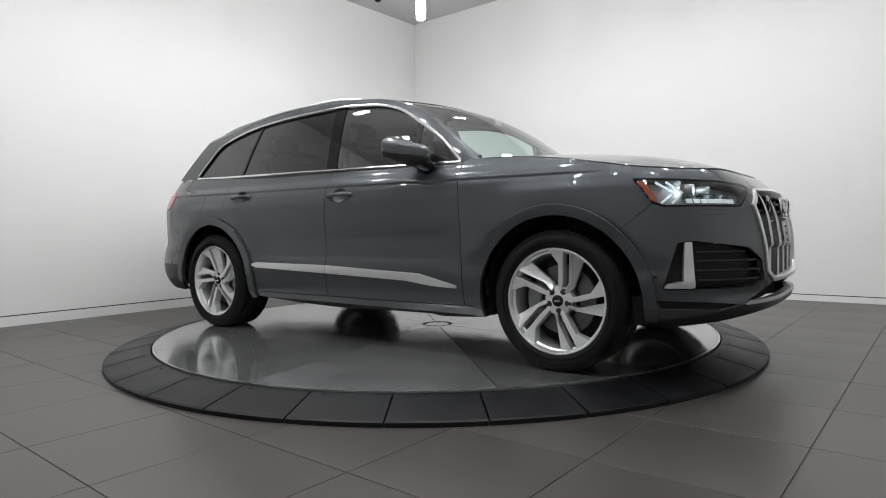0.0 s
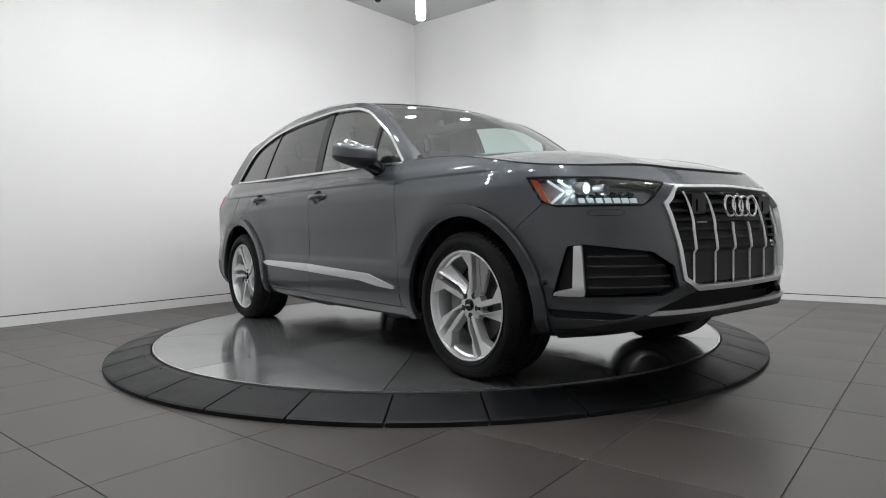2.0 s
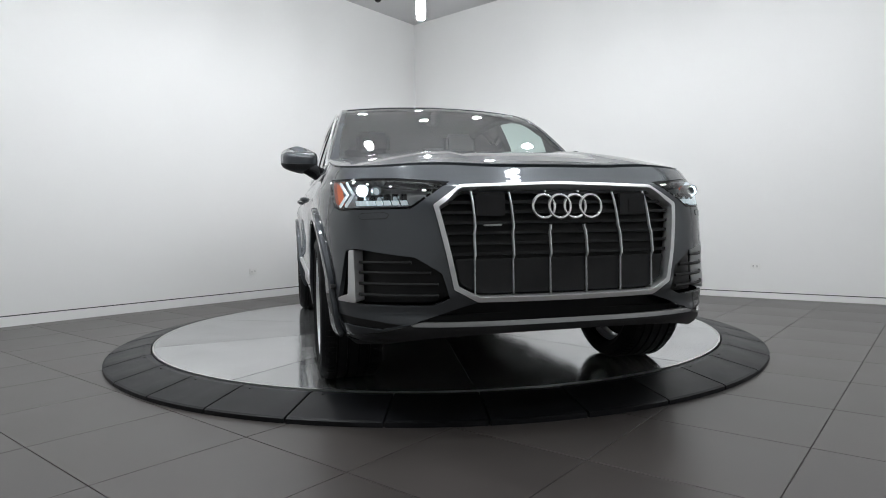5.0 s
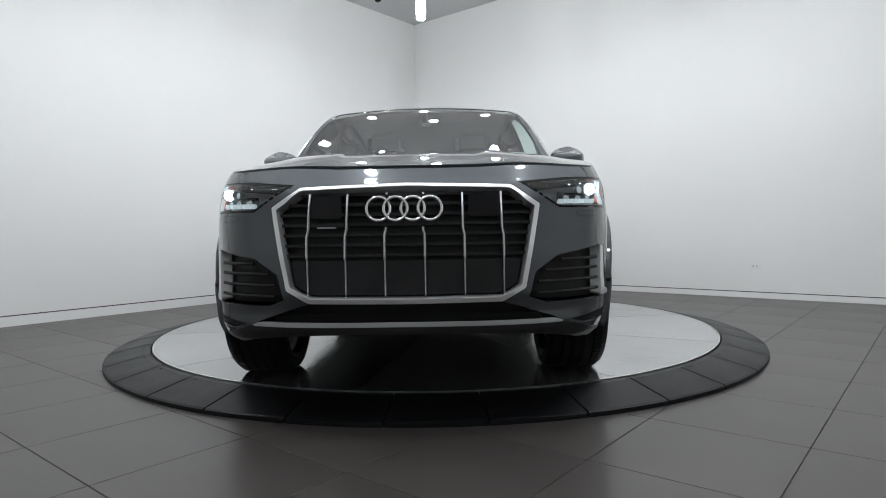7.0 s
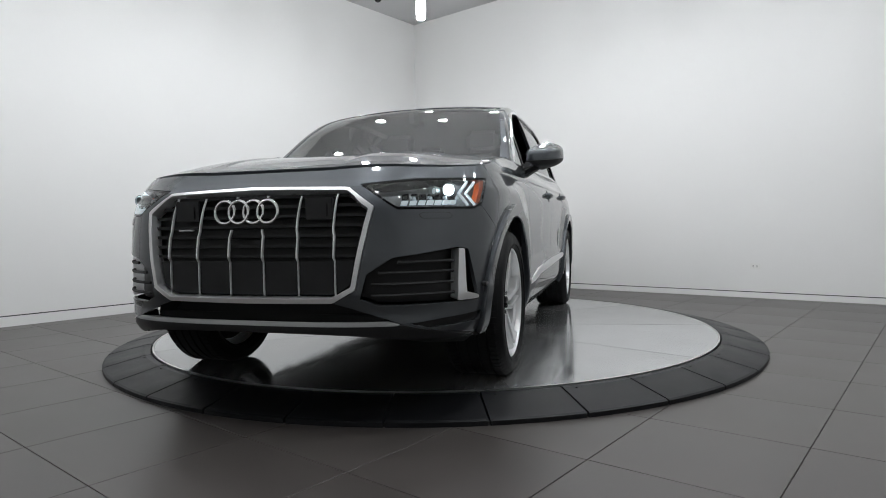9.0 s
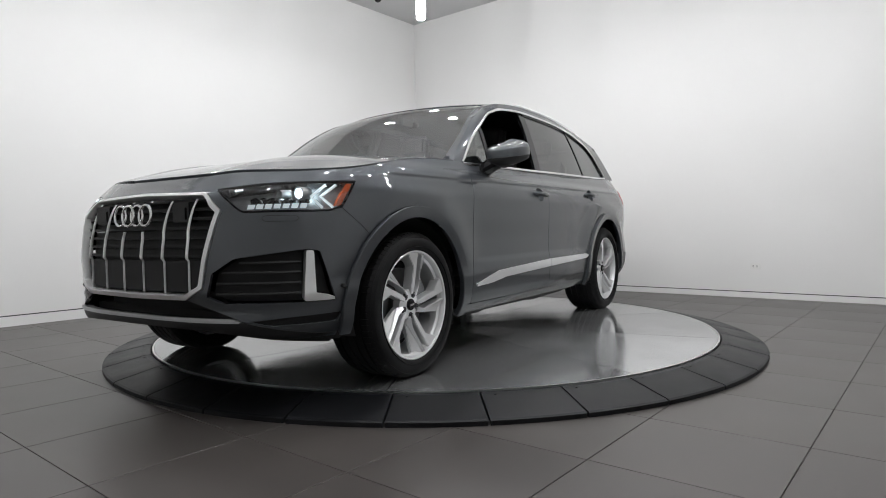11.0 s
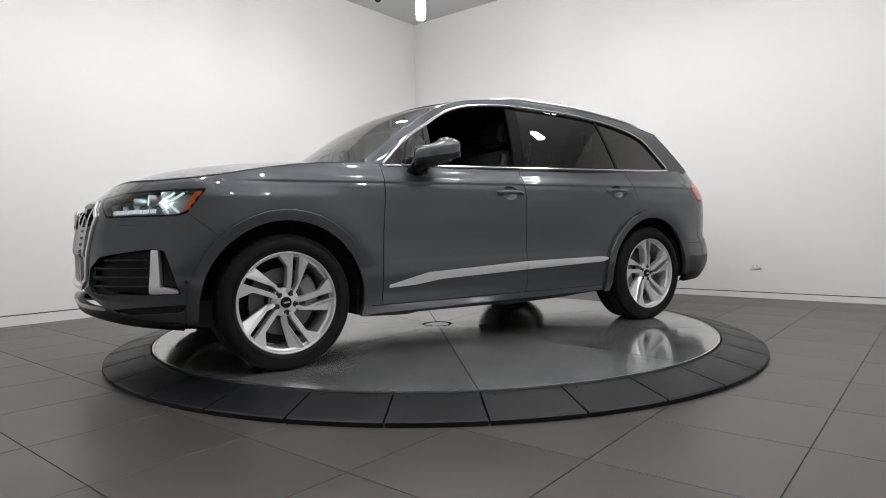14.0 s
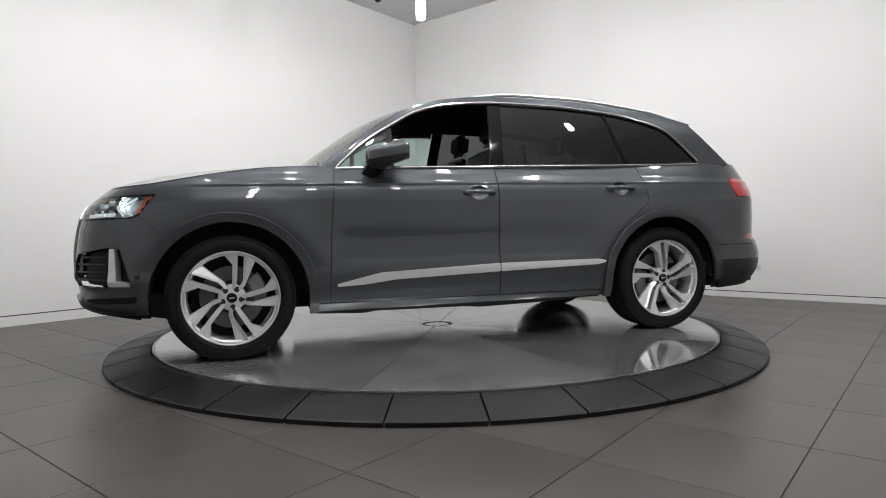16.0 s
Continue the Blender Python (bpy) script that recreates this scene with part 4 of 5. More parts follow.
for k in range(7):
    z = 0.652 + 0.041 * k
    w = grille_half(z)
    bm = bmesh.new()
    ys = np.linspace(-w, w, 25)
    sect = ((-0.006, 0.008), (-0.006, -0.004), (-0.035, -0.006), (-0.035, 0.004))
    rings = [[bm.verts.new((nose_x(y, z) - 0.018 + dx, y, z + dz)) for dx, dz in sect] for y in ys]
    for a, b in zip(rings, rings[1:]):
        for j in range(4):
            bm.faces.new((a[j], a[(j + 1) % 4], b[(j + 1) % 4], b[j]))
    solid("grille_slat", bm, M_BLACK, grille)
for y0 in (-0.394, -0.238, -0.080, 0.080, 0.238, 0.394):
    inner = abs(y0) < 0.1
    spans = [(0.905, 0.898), (0.765, 0.486)] if inner else [(0.900, 0.486)]
    if abs(y0) > 0.3:
        spans = [(0.905, 0.488)]
    for z1, z0 in spans:
        bm = bmesh.new()
        rings = []
        zs = np.linspace(z1, z0, 30 if z1 - z0 > 0.1 else 3)
        for z in zs:
            up = float(smooth_step(0.630, 0.645, z))
            kink = 0.006 * float(smooth_step(0.735, 0.755, z)) * (1 if y0 > 0 else -1) * -1
            w = 0.003 + 0.002 * up
            fr, bk = nose_x(y0, z) - 0.010 + 0.013 * up * (1 - 0.3 * float(smooth_step(0.75, 0.9, z))), nose_x(y0, z) - 0.018 + 0.011 * up
            y = y0 + kink
            rings.append([bm.verts.new(v) for v in ((fr, y - w * 0.5, z), (fr, y + w * 0.5, z), (fr - 0.006, y + w, z), (bk, y + w, z), (bk, y - w, z), (fr - 0.006, y - w, z))])
        for a, b in zip(rings, rings[1:]):
            for j in range(6):
                bm.faces.new((a[j], a[(j + 1) % 6], b[(j + 1) % 6], b[j]))
        bm.faces.new(rings[0]), bm.faces.new(rings[-1][::-1])
        solid("grille_bar", bm, M_SATIN, grille, "satin aluminium vertical bar")
for k in range(4):
    bm = bmesh.new()
    pts = [(0.047 + 0.0066 * math.cos(2 * math.pi * j / 10), 0.0066 * math.sin(2 * math.pi * j / 10)) for j in range(10)]
    lathe(bm, pts, 40, close=True, m=Matrix.Translation((nose_x(0, 0.838) + 0.016 + 0.003 * (k % 2), (k - 1.5) * 0.0685, 0.838)) @ pose(0, 0, 0, 0, 90 - 5, 0))
    solid("emblem_ring", bm, M_CHROME, grille, "bright ring")
for y in (-0.317, 0.317):
    bm = bmesh.new()
    box(bm, (nose_x(y, 0.85) - 0.05, y - 0.062, 0.802), (nose_x(y, 0.85) - 0.004, y + 0.062, 0.892))
    solid("sensor_cover", bm, M_GLOSSBLACK, grille, "gloss black sensor cover", smooth=False, bevel=0.004)
    bm = bmesh.new()
    box(bm, (nose_x(y, 0.85) - 0.02, y - 0.020, 0.812), (nose_x(y, 0.85) + 0.001, y + 0.040, 0.868))
    solid("sensor_lens", bm, M_GLOSSBLACK, grille, smooth=False, bevel=0.003)
bm = bmesh.new()
box(bm, (nose_x(0.317, 0.765) - 0.02, -0.352, 0.762), (nose_x(0.317, 0.765) - 0.008, -0.276, 0.769))
solid("badge", bm, M_SKID, grille, "small plain bright badge bar", smooth=False, bevel=0.002)

# side intakes and headlights
CHEVRON = ([(56.0, 0.958), (52.0, 0.905), (55.0, 0.858)], [(53.4, 0.958), (49.8, 0.905), (52.4, 0.856)])
for side in (1, -1):
    face = (lambda m: m) if side == 1 else mirrored
    intake = panel("side_intake", face(pushed(clip(SHELL, lambda V: in_intake(V) + 0.004), -0.055)), M_BLACK, front_bumper, "black side air intake", 0)
    for z, a0, a1 in ((0.490, 28.5, 47), (0.535, 28.5, 47), (0.580, 30, 47), (0.622, 34, 47)):
        bm = bmesh.new()
        tube(bm, [on_nose(a, z, -0.014)[0] for a in np.linspace(a0, a1, 14)], 0.0055, 6, flat=1.3)
        solid("intake_slat", bm, M_BLACK, intake, mirror=side < 0)
    for poly in ([(49.8, 0.670), (48.2, 0.672), (47.5, 0.454), (50.2, 0.454)], [(54.2, 0.468), (50.2, 0.486), (49.5, 0.454), (54.6, 0.454)]):
        panel("intake_bracket", face(pushed(clip(SHELL, lambda V: np.where(V[:, 0] > 3.2, inside(poly, psi(V), V[:, 2], DEG), -1.0)), 0.007)), M_SATIN, intake, "satin aluminium bracket", 0.05)
    washer = lambda V: np.where(V[:, 0] > 3.2, inside([(46, 0.822), (40, 0.822), (39, 0.815), (39.4, 0.800), (46.2, 0.800), (46.8, 0.812)], psi(V), V[:, 2], DEG), -1.0)
    # no real gap here: a slightly larger dark sheet paints its shade
    gap = panel("washer_gap_shade", face(pushed(clip(SHELL, lambda V: washer(V) + 0.0022), 0.0010)), M_DARK, front_bumper, "dark sheet for the shade in the gap round the washer cover", 0)
    panel("washer_cover", face(pushed(clip(SHELL, washer), 0.0024)), M_PAINT, gap, "painted washer cover", 0.002)
    p, n = on_nose(56.6, 0.51, 0.016)
    bm = bmesh.new()
    lathe(bm, [(0.0, 0.002), (0.009, 0.002), (0.011, 0.0), (0.011, -0.02)], 16, m=Matrix.Translation(p) @ n.to_track_quat("Z", "Y").to_matrix().to_4x4())
    solid("parking_sensor", bm, M_BLACK, front_bumper, "small round parking sensor", mirror=side < 0)
    lamp_body = panel("headlight", face(pushed(clip(SHELL, lambda V: in_head(V) + 0.004), -0.055)), M_HOUSING, car, "headlight with dark housing and white running lights", 0)
    panel("lamp_lens", face(pushed(clip(SHELL, lambda V: in_head(V) - 0.002), -0.001)), M_LENS, lamp_body, "clear lens", 0)
    panel("lamp_edge", face(clip(SHELL, lambda V: np.minimum(in_head(V) - 0.001, 0.007 - in_head(V)))), M_GLOSSBLACK, lamp_body, "black lens edge", 0.05)
    amber = [(60.8, 0.975), (57.0, 0.868), (55.6, 0.868), (58.6, 0.968)]
    panel("side_marker", face(pushed(clip(SHELL, lambda V: np.minimum(in_head(V) - 0.008, np.where(V[:, 0] > 3.2, inside(amber, psi(V), V[:, 2], DEG), -1.0))), -0.010)), M_AMBER, lamp_body, "amber side marker", 0.03)
    for ch in CHEVRON:
        bm = bmesh.new()
        pts = []
        for p, q in zip(ch, ch[1:]):
            pts += [(p[0] + (q[0] - p[0]) * i / 5, p[1] + (q[1] - p[1]) * i / 5) for i in range(5)]
        tube(bm, [on_nose(a, z, -0.018)[0] for a, z in pts + [ch[-1]]], 0.0062, 6)
        solid("running_light", bm, M_LED, lamp_body, "white running light", mirror=side < 0)
    for i in range(7):
        a = 36.2 + 2.0 * i
        p, n = on_nose(a, 0.861 + 0.0008 * i, -0.022)
        bm = bmesh.new()
        prism(bm, [(-0.017, -0.009), (0.009, -0.009), (0.016, 0.010), (-0.010, 0.010)], -0.012, 0.0, m=Matrix.Translation(p) @ n.to_track_quat("Z", "Y").to_matrix().to_4x4())
        solid("led_block", bm, M_LED, lamp_body, "white running light block", mirror=side < 0, smooth=False)
        bm = bmesh.new()
        p, n = on_nose(a + 0.5, 0.884, -0.04)
        box(bm, (-0.012, -0.012, -0.01), (0.012, 0.012, 0.012), m=Matrix.Translation(p) @ pose(0, 0, 0, 0, 25, 0))
        solid("lamp_facet", bm, M_REFLECTOR if i % 2 else M_GLOSSBLACK, lamp_body, mirror=side < 0, smooth=False)
    for a, z, r in ((48.0, 0.918, 0.024), (43.6, 0.914, 0.016)):
        p, n = on_nose(a, z, -0.030)
        aim = Matrix.Translation(p) @ pose(0, 0, 0, 0, 90, 0)
        bm = bmesh.new()
        lathe(bm, [(r * 1.02, -0.03), (r * 1.02, 0.026), (r * 1.18, 0.027), (r * 1.25, -0.03)], 24, m=aim)
        projector = solid("projector", bm, M_HOUSING, lamp_body, "bright projector tube", mirror=side < 0)
        bm = bmesh.new()
        lathe(bm, [(0.0, -0.012), (r * 0.6, -0.016), (r, -0.026)], 24, m=aim)
        solid("beam_lens", bm, M_BEAM if r > 0.02 else M_LED, lamp_body, "glowing low beam lens", mirror=side < 0)

# ------------------------------------------------------------ car: wheels
R_RIM, R_TYRE, W_TYRE = 0.279, 0.370, 0.28
SPOKE_THIN = [(0.000, 0.050), (0.020, 0.056), (0.026, 0.10), (0.026, 0.270), (-0.030, 0.268), (-0.058, 0.258), (-0.002, 0.192)]
SPOKE_RIB = [(0.032, 0.048), (0.052, 0.042), (0.064, 0.062), (0.082, 0.262), (0.060, 0.268), (0.058, 0.10)]
SPOKE_WING = [(0.0635, 0.062), (0.069, 0.064), (0.127, 0.226), (0.104, 0.248), (0.0815, 0.262)]


def spoke_mesh():
    bm = bmesh.new()
    for poly in (SPOKE_THIN, SPOKE_RIB, SPOKE_WING):
        prism(bm, poly, -0.048, -0.002 if poly is SPOKE_WING else 0.0)
    for v in bm.verts:
        r = math.hypot(v.co.x, v.co.y)
        if v.co.x - 0.0635 > (v.co.y - 0.062) * 0.12 and v.co.z > -0.01:
            v.co.z -= 0.020
        v.co.z += -0.020 - 0.030 * max(0, 1 - r / 0.27) + (0.010 if v.co.z > -0.01 else 0)
    bmesh.ops.scale(bm, vec=(1.02, 1.02, 1), verts=bm.verts)
    bmesh.ops.bevel(bm, geom=list(bm.edges), offset=0.003, segments=2, affect="EDGES", clamp_overlap=True)
    return bm


def rim_mesh():
    """Hub, rim lip and barrel."""
    bm = bmesh.new()
    lathe(bm, [(0.028, -0.06), (0.028, -0.040), (0.060, -0.042), (0.078, -0.050), (0.080, -0.10), (0.028, -0.10)], 40, close=True)
    lathe(bm, [(R_RIM + 0.002, -0.012), (R_RIM + 0.001, -0.003), (R_RIM - 0.004, 0.0), (R_RIM - 0.010, -0.003), (R_RIM - 0.014, -0.014), (R_RIM - 0.016, -0.030), (R_RIM - 0.026, -0.040), (R_RIM - 0.030, -0.09), (R_RIM - 0.028, -0.22), (R_RIM, -0.235), (R_RIM + 0.004, -0.22)], 96)
    return bm


def tyre_mesh():
    bm = bmesh.new()
    h = W_TYRE
    prof = [(R_RIM - 0.004, -0.006), (R_RIM + 0.006, 0.004), (R_RIM + 0.03, 0.014), (R_RIM + 0.055, 0.012), (R_TYRE - 0.020, 0.002), (R_TYRE - 0.008, -0.012), (R_TYRE - 0.003, -0.026)]
    grooves = (-0.062, -0.112, -0.162, -0.210)
    for g in grooves:
        prof += [(R_TYRE, g + 0.006), (R_TYRE - 0.008, g + 0.004), (R_TYRE - 0.008, g - 0.004), (R_TYRE, g - 0.006)]
    prof += [(R_TYRE - 0.003, -h + 0.026), (R_TYRE - 0.008, -h + 0.012), (R_TYRE - 0.02, -h - 0.002), (R_RIM + 0.03, -h - 0.012), (R_RIM, -h + 0.006)]
    lathe(bm, prof, 96)
    # fine raised rings on the sidewall
    for r in (R_RIM + 0.020, R_TYRE - 0.022):
        lathe(bm, [(r - 0.0015, 0.006), (r, 0.0155 if r < 0.32 else 0.008), (r + 0.0015, 0.006)], 96)
    return bm


def lug_mesh():
    """Shoulder blocks of the tread."""
    bm = bmesh.new()
    n = 78
    for k in range(n):
        for z0, z1 in ((-0.054, 0.0), (-W_TYRE, -W_TYRE + 0.054)):
            outer = z1 == 0.0
            a = pose(0, 0, 0, 0, 0, 360 / n * k + (0 if outer else 2))
            w = 2 * math.pi * R_TYRE / n * 0.40
            pts = ((R_TYRE - 0.030, -0.001), (R_TYRE - 0.012, -0.006), (R_TYRE + 0.0012, -0.024), (R_TYRE + 0.0022, -0.054)) if outer else ((R_TYRE - 0.030, -W_TYRE + 0.001), (R_TYRE - 0.012, -W_TYRE + 0.006), (R_TYRE + 0.0012, -W_TYRE + 0.024), (R_TYRE + 0.0022, -W_TYRE + 0.054))
            ra = [bm.verts.new(a @ Vector((r, -w, z))) for r, z in pts]
            rb = [bm.verts.new(a @ Vector((r, w, z))) for r, z in pts]
            ba = [bm.verts.new(a @ Vector((r - 0.008, -w, z + (-0.006 if outer else 0.006)))) for r, z in pts]
            bb = [bm.verts.new(a @ Vector((r - 0.008, w, z + (-0.006 if outer else 0.006)))) for r, z in pts]
            for i in range(3):
                bm.faces.new((ra[i], ra[i + 1], rb[i + 1], rb[i]))
                bm.faces.new((ra[i], ba[i], ba[i + 1], ra[i + 1])), bm.faces.new((rb[i], rb[i + 1], bb[i + 1], bb[i]))
    return bm


def to_data(name, bm, material, smooth=True):
    me = bpy.data.meshes.new(name)
    bmesh.ops.recalc_face_normals(bm, faces=bm.faces)
    bm.to_mesh(me)
    bm.free()
    me.materials.append(material)
    if smooth:
        me.shade_smooth()
        me.set_sharp_from_angle(angle=radians(28))
    return me


D_RIM, D_SPOKE, D_TYRE, D_LUG = to_data("wheel", rim_mesh(), M_WHEEL), to_data("twin_spoke", spoke_mesh(), M_WHEEL), to_data("tyre", tyre_mesh(), M_TYRE), to_data("tread", lug_mesh(), M_TYRE, False)
bm = bmesh.new()
lathe(bm, [(0.0, -0.026), (0.024, -0.027), (0.030, -0.032), (0.030, -0.06)], 32)
D_CAP = to_data("centre_cap", bm, M_GLOSSBLACK)
bm = bmesh.new()
box(bm, (-0.017, -0.005, -0.028), (0.017, 0.005, -0.0255))
D_MARK = to_data("cap_mark", bm, M_CHROME, False)
bm = bmesh.new()
lathe(bm, [(0.0, -0.036), (0.0085, -0.036), (0.010, -0.039), (0.010, -0.05)], 6)
lathe(bm, [(0.009, -0.040), (0.0165, -0.039), (0.0175, -0.055)], 16)
D_BOLT = to_data("wheel_bolt", bm, M_BOLT, False)
bm = bmesh.new()
lathe(bm, [(0.09, -0.115), (0.10, -0.105), (0.185, -0.105), (0.187, -0.108), (0.187, -0.132), (0.185, -0.135), (0.10, -0.135)], 64)
lathe(bm, [(0.0, -0.088), (0.085, -0.088), (0.092, -0.115)], 48)
D_DISC = to_data("brake_disc", bm, M_BRAKE)
bm = bmesh.new()
lathe(bm, [(0.115, -0.090), (0.125, -0.080), (0.195, -0.080), (0.203, -0.090), (0.203, -0.15), (0.115, -0.15)], 14, close=True, a0=radians(-32), a1=radians(32))
bmesh.ops.holes_fill(bm, edges=bm.edges)
D_CAL = to_data("caliper", bm, M_CALIPER)
bm = bmesh.new()
lathe(bm, [(0.0, -0.16), (0.24, -0.165), (0.245, -0.18), (0.0, -0.18)], 48)
D_BACK = to_data("dust_shield", bm, M_DARK)

for hx, side, spin in ((WHEELBASE, 1, -3), (0.0, 1, 14), (WHEELBASE, -1, -4), (0.0, -1, 24)):
    w = new("wheel", D_RIM)
    w["label"] = "silver twin-spoke alloy wheel with black tyre"
    w.parent = car
    rot = Matrix(((-1, 0, 0), (0, 0, 1), (0, 1, 0))) if side == 1 else Matrix(((1, 0, 0), (0, 0, -1), (0, 1, 0)))
    base = Matrix.Translation(Vector((hx, side * 0.945, HUB_Z)) + Vector(OFFSET)) @ rot.to_4x4()
    w.matrix_basis = base @ pose(0, 0, 0, 0, 0, spin)
    for name, data, label in (("tyre", D_TYRE, "black rubber tyre"), ("tread", D_LUG, ""), ("centre_cap", D_CAP, "black centre cap"), ("cap_mark", D_MARK, ""), ("brake_disc", D_DISC, "steel brake disc"), ("dust_shield", D_BACK, "")):
        o = new(name, data)
        o.parent = w
        if label:
            o["label"] = label
        if name == "tread":
            o["kind"] = "stuff"
        if name == "cap_mark":
            o.matrix_basis = pose(0, 0, 0, 0, 0, -spin + 8)
    o = new("caliper", D_CAL)
    o.parent = w
    front_dir = (0 if side == 1 else 180) if hx > 1 else (180 if side == 1 else 0)
    o.matrix_basis = pose(0, 0, 0, 0, 0, front_dir - spin + 12)
    for k in range(5):
        s = new("twin_spoke", D_SPOKE)
        s.parent, s.rotation_euler = w, (0, 0, radians(72 * k))
        b = new("wheel_bolt", D_BOLT)
        b.parent = w
        ang = math.radians(72 * k + 62)
        b.location = (0.056 * math.cos(ang), 0.056 * math.sin(ang), 0.0)
    bm = bmesh.new()
    lathe(bm, [(0.449, -0.03), (0.455, -0.40), (0.0, -0.40)], 40, a0=radians(0), a1=radians(180), m=Matrix.Translation((hx, side * 0.93, HUB_Z)) @ Matrix(((1, 0, 0), (0, 0, side), (0, 1, 0))).to_4x4())
    solid("wheel_liner", bm, M_BLACK, car, "black wheel arch liner")

# underside
bm = bmesh.new()
box(bm, (0.47, -0.80, 0.245), (2.52, 0.80, 0.40))
box(bm, (-0.95, -0.50, 0.245), (3.30, 0.50, 0.60))
for v in prism(bm, [(3.28, -0.86), (3.52, -0.80), (3.80, -0.56), (3.80, 0.56), (3.52, 0.80), (3.28, 0.86)], 0.245, 0.40):
    if v.co.z < 0.3:
        v.co.z += max(v.co.x - 3.35, 0) * 0.20
box(bm, (-0.95, -0.75, 0.30), (-0.48, 0.75, 0.58))
solid("underbody", bm, M_DARK, car, "dark underbody", smooth=False)
for side in (1, -1):
    bm = bmesh.new()
    prism(bm, [(0.55, 0.285), (2.50, 0.270), (2.50, 0.238), (2.2, 0.225), (2.12, 0.236), (1.5, 0.232), (1.42, 0.222), (0.9, 0.235), (0.60, 0.252)], 0, 0.06, m=Matrix(((1, 0, 0, 0), (0, 0, 1, 0.79), (0, 1, 0, 0), (0, 0, 0, 1))))
    solid("sill_skirt", bm, M_BLACK, car, "black plastic under the sill", mirror=side < 0, smooth=False)
bm = bmesh.new()
lathe(bm, [(0.0, -0.22), (0.09, -0.22), (0.11, -0.20), (0.11, 0.20), (0.09, 0.22), (0.0, 0.22)], 24, m=pose(-0.62, 0, 0.30, 90, 0, 0))
solid("silencer", bm, M_BRAKE, car, "steel exhaust silencer")
for y in (-0.30, 0.30):
    bm = bmesh.new()
    tube(bm, [(0.0, y, 0.30), (0.3, y * 1.6, 0.28), (0.55, y * 1.9, 0.27)], 0.03, 10)
    solid("rear_link", bm, M_DARK, car)

# ------------------------------------------------------------ car: cabin
panel("headliner", pushed(ROOF, -0.03), M_CABIN, car, "dark headliner", 0)
bm = bmesh.new()
prism(bm, [(1.86, 0.62), (1.90, 0.98), (2.02, 1.10), (2.30, 1.145), (2.62, 1.135), (2.62, 0.62)], -0.80, 0.80, m=Matrix(((1, 0, 0, 0), (0, 0, -1, 0), (0, 1, 0, 0), (0, 0, 0, 1))))
solid("dashboard", bm, M_CABIN, car, "black dashboard", bevel=0.02)
bm = bmesh.new()
box(bm, (-0.75, -0.84, 0.42), (2.5, 0.84, 0.47))
solid("cabin_floor", bm, M_CABIN, car, "dark carpet", smooth=False)
bm = bmesh.new()
pts = [(0.185 + 0.016 * math.cos(2 * math.pi * j / 8), 0.016 * math.sin(2 * math.pi * j / 8)) for j in range(8)]
lathe(bm, pts, 32, close=True, m=Matrix.Translation((1.74, 0.37, 1.03)) @ pose(0, 0, 0, 0, -62, 0))
box(bm, (-0.05, -0.17, -0.012), (0.05, 0.17, 0.012), m=Matrix.Translation((1.75, 0.37, 1.03)) @ pose(0, 0, 0, 0, -62, 0))
solid("steering_wheel", bm, M_SEAT, car, "black steering wheel")
for x, y, wide in ((1.34, 0.37, 0.25), (1.34, -0.37, 0.25), (0.42, 0.37, 0.30), (0.42, -0.37, 0.30)):
    bm = bmesh.new()
    box(bm, (x - 0.05, y - wide, 0.55), (x + 0.50, y + wide, 0.74))
    box(bm, (-0.07, -wide, 0.0), (0.06, wide, 0.66), m=Matrix.Translation((x, y, 0.70)) @ pose(0, 0, 0, 0, -16, 0))
    bmesh.ops.bevel(bm, geom=list(bm.edges), offset=0.045, segments=3, affect="EDGES")
    seat = solid("seat", bm, M_SEAT, car, "black leather seat")
    bm = bmesh.new()
    box(bm, (-0.055, -0.14, 0.0), (0.045, 0.14, 0.19), m=Matrix.Translation((x - 0.20, y, 1.375)) @ pose(0, 0, 0, 0, -8, 0))
    bmesh.ops.bevel(bm, geom=list(bm.edges), offset=0.04, segments=3, affect="EDGES")
    solid("headrest", bm, M_SEAT, seat, "black headrest")
bm = bmesh.new()
box(bm, (0, -0.045, -0.022), (0.02, 0.045, 0.022), m=Matrix.Translation((1.66, 0.0, 1.555)) @ pose(0, 0, 0, 0, 20, 0))
box(bm, (0.0, -0.02, 0.0), (0.14, 0.02, 0.09), m=Matrix.Translation((1.70, 0.0, 1.53)))
solid("interior_mirror", bm, M_CABIN, car, "black interior mirror", bevel=0.006)
q = Vector(screen_point(0.84, 0.93))
bm = bmesh.new()
box(bm, (-0.001, -0.045, -0.014), (0.001, 0.045, 0.014), m=Matrix.Translation(q + Vector((-0.012, 0, -0.008))) @ pose(0, 0, 0, 0, -58, 0))
solid("screen_sticker", bm, M_PLUG, car, "small white sticker on the windscreen", smooth=False)


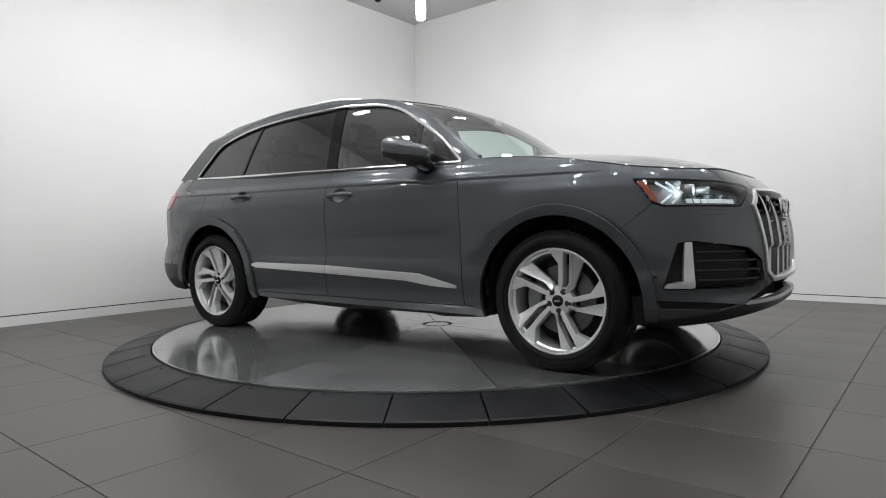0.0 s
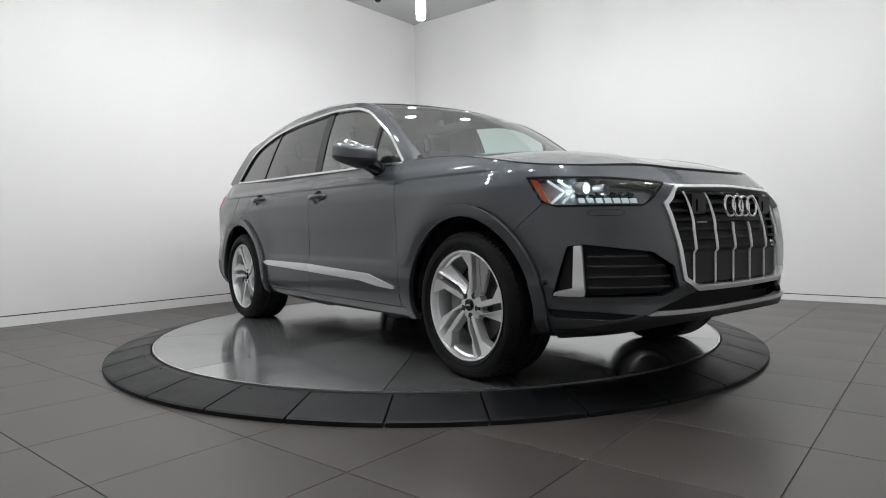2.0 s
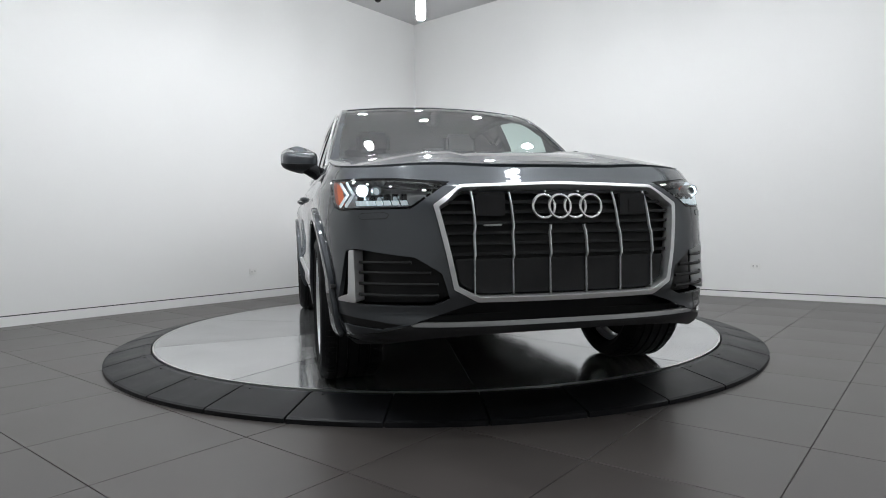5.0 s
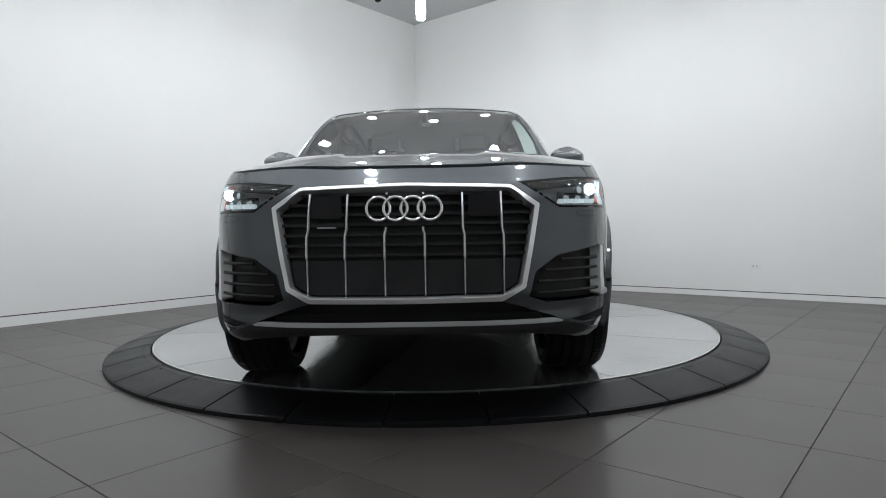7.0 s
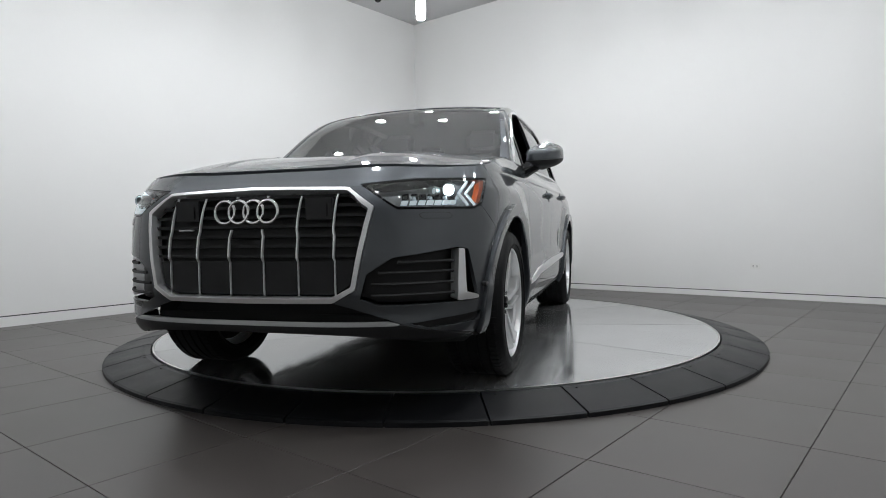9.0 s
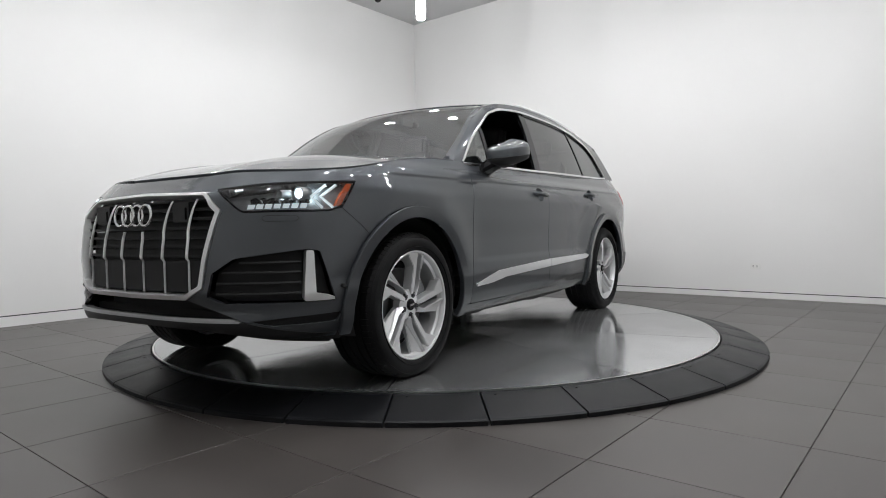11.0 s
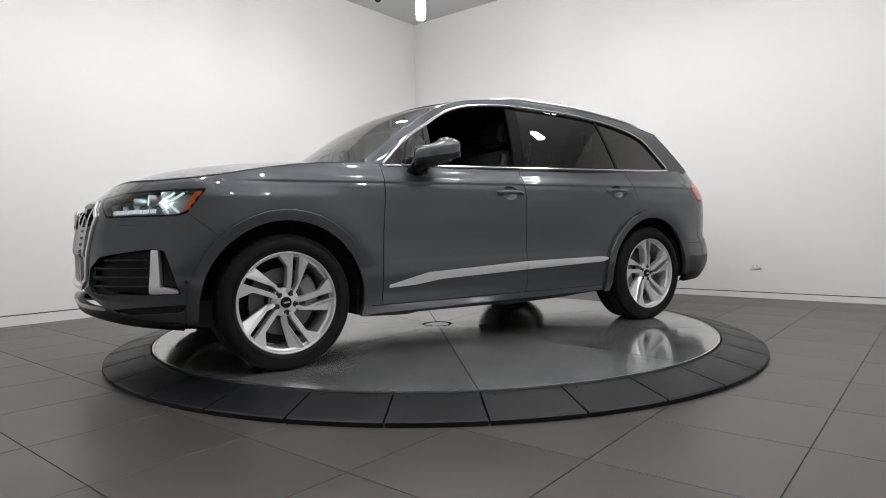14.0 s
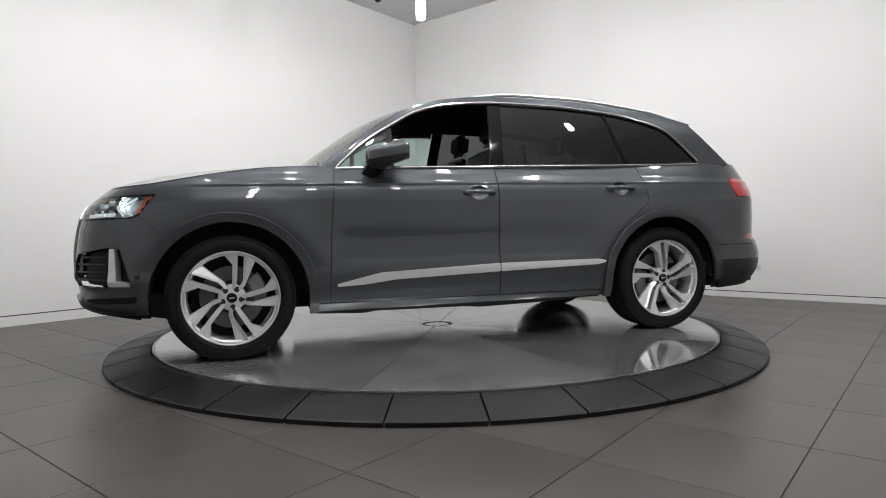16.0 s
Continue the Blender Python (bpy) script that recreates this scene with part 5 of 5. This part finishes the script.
# ------------------------------------------------------------ floor tiles
def floor_tiles():
    sx, sy, gap = 0.604, 0.5945, 0.0035
    bm = bmesh.new()
    w, d = (sx - gap) / 2, (sy - gap) / 2
    c = 0.0012
    lo = [bm.verts.new((x, y, -0.008)) for x, y in ((-w, -d), (w, -d), (w, d), (-w, d))]
    mid = [bm.verts.new((x, y, -c)) for x, y in ((-w, -d), (w, -d), (w, d), (-w, d))]
    up = [bm.verts.new((x, y, 0)) for x, y in ((-w + c, -d + c), (w - c, -d + c), (w - c, d - c), (-w + c, d - c))]
    bm.faces.new(up)
    for a, b in ((lo, mid), (mid, up)):
        for i in range(4):
            j = (i + 1) % 4
            bm.faces.new((a[i], a[j], b[j], b[i]))
    me = bpy.data.meshes.new("tile")
    bm.to_mesh(me)
    bm.free()
    me.materials.append(M_TILE)
    inv = ROOM.inverted()
    i0, i1 = math.floor((X0 - 2.155) / sx) - 1, math.ceil((X1 - 2.155) / sx) + 1
    j0, j1 = math.floor((Y0 + 1.755) / sy) - 1, math.ceil((Y1 + 1.755) / sy) + 1
    far = bmesh.new()
    for i in range(i0, i1):
        for j in range(j0, j1):
            x, y = 2.155 + (i + 0.5) * sx, -1.755 + (j + 0.5) * sy
            if x + w < X0 or x - w > X1 or y + d < Y0 or y - d > Y1:
                continue
            wp = ROOM @ Vector((x, y, 0))
            if wp.y < -5.6 or (wp.length < 1.6):
                ob = far
                q = [far.verts.new((x + a, y + b, 0)) for a, b in ((-w, -d), (w, -d), (w, d), (-w, d))]
                far.faces.new(q)
                continue
            t = new("tile", me)
            t.parent = floor
            t.location = (x, y, 0.0)
    ob = link_mesh("tile_field", far, M_TILE, floor)
    tagged(ob, kind="stuff")


floor_tiles()


# ------------------------------------------------------------ what moves
def motions():
    """The plate and the car on it turn together, about eight degrees a second."""
    turn = [(0.0, -36.79), (0.5, -40.45), (1.0, -44.24), (1.5, -48.16), (2.0, -52.15), (2.5, -56.15), (3.0, -60.18), (3.5, -64.16), (4.0, -68.09),
            (5.0, -75.88), (6.0, -83.66), (6.5, -87.56), (7.0, -91.46), (7.5, -95.37), (8.0, -99.31), (8.5, -103.29), (9.0, -107.31), (10.0, -115.50),
            (11.0, -123.70), (11.5, -127.80), (12.0, -131.82), (12.5, -135.80), (13.0, -139.72), (13.5, -143.66), (14.0, -147.54), (14.5, -151.44),
            (15.0, -155.36), (15.5, -159.35), (16.0, -163.5)]
    walk(plate, [(t, pose(0, 0, DISC_Z, 0, 0, a)) for t, a in turn])
    walk(car, [(t, pose(0, 0, DISC_Z, 0, 0, a)) for t, a in turn])


motions()
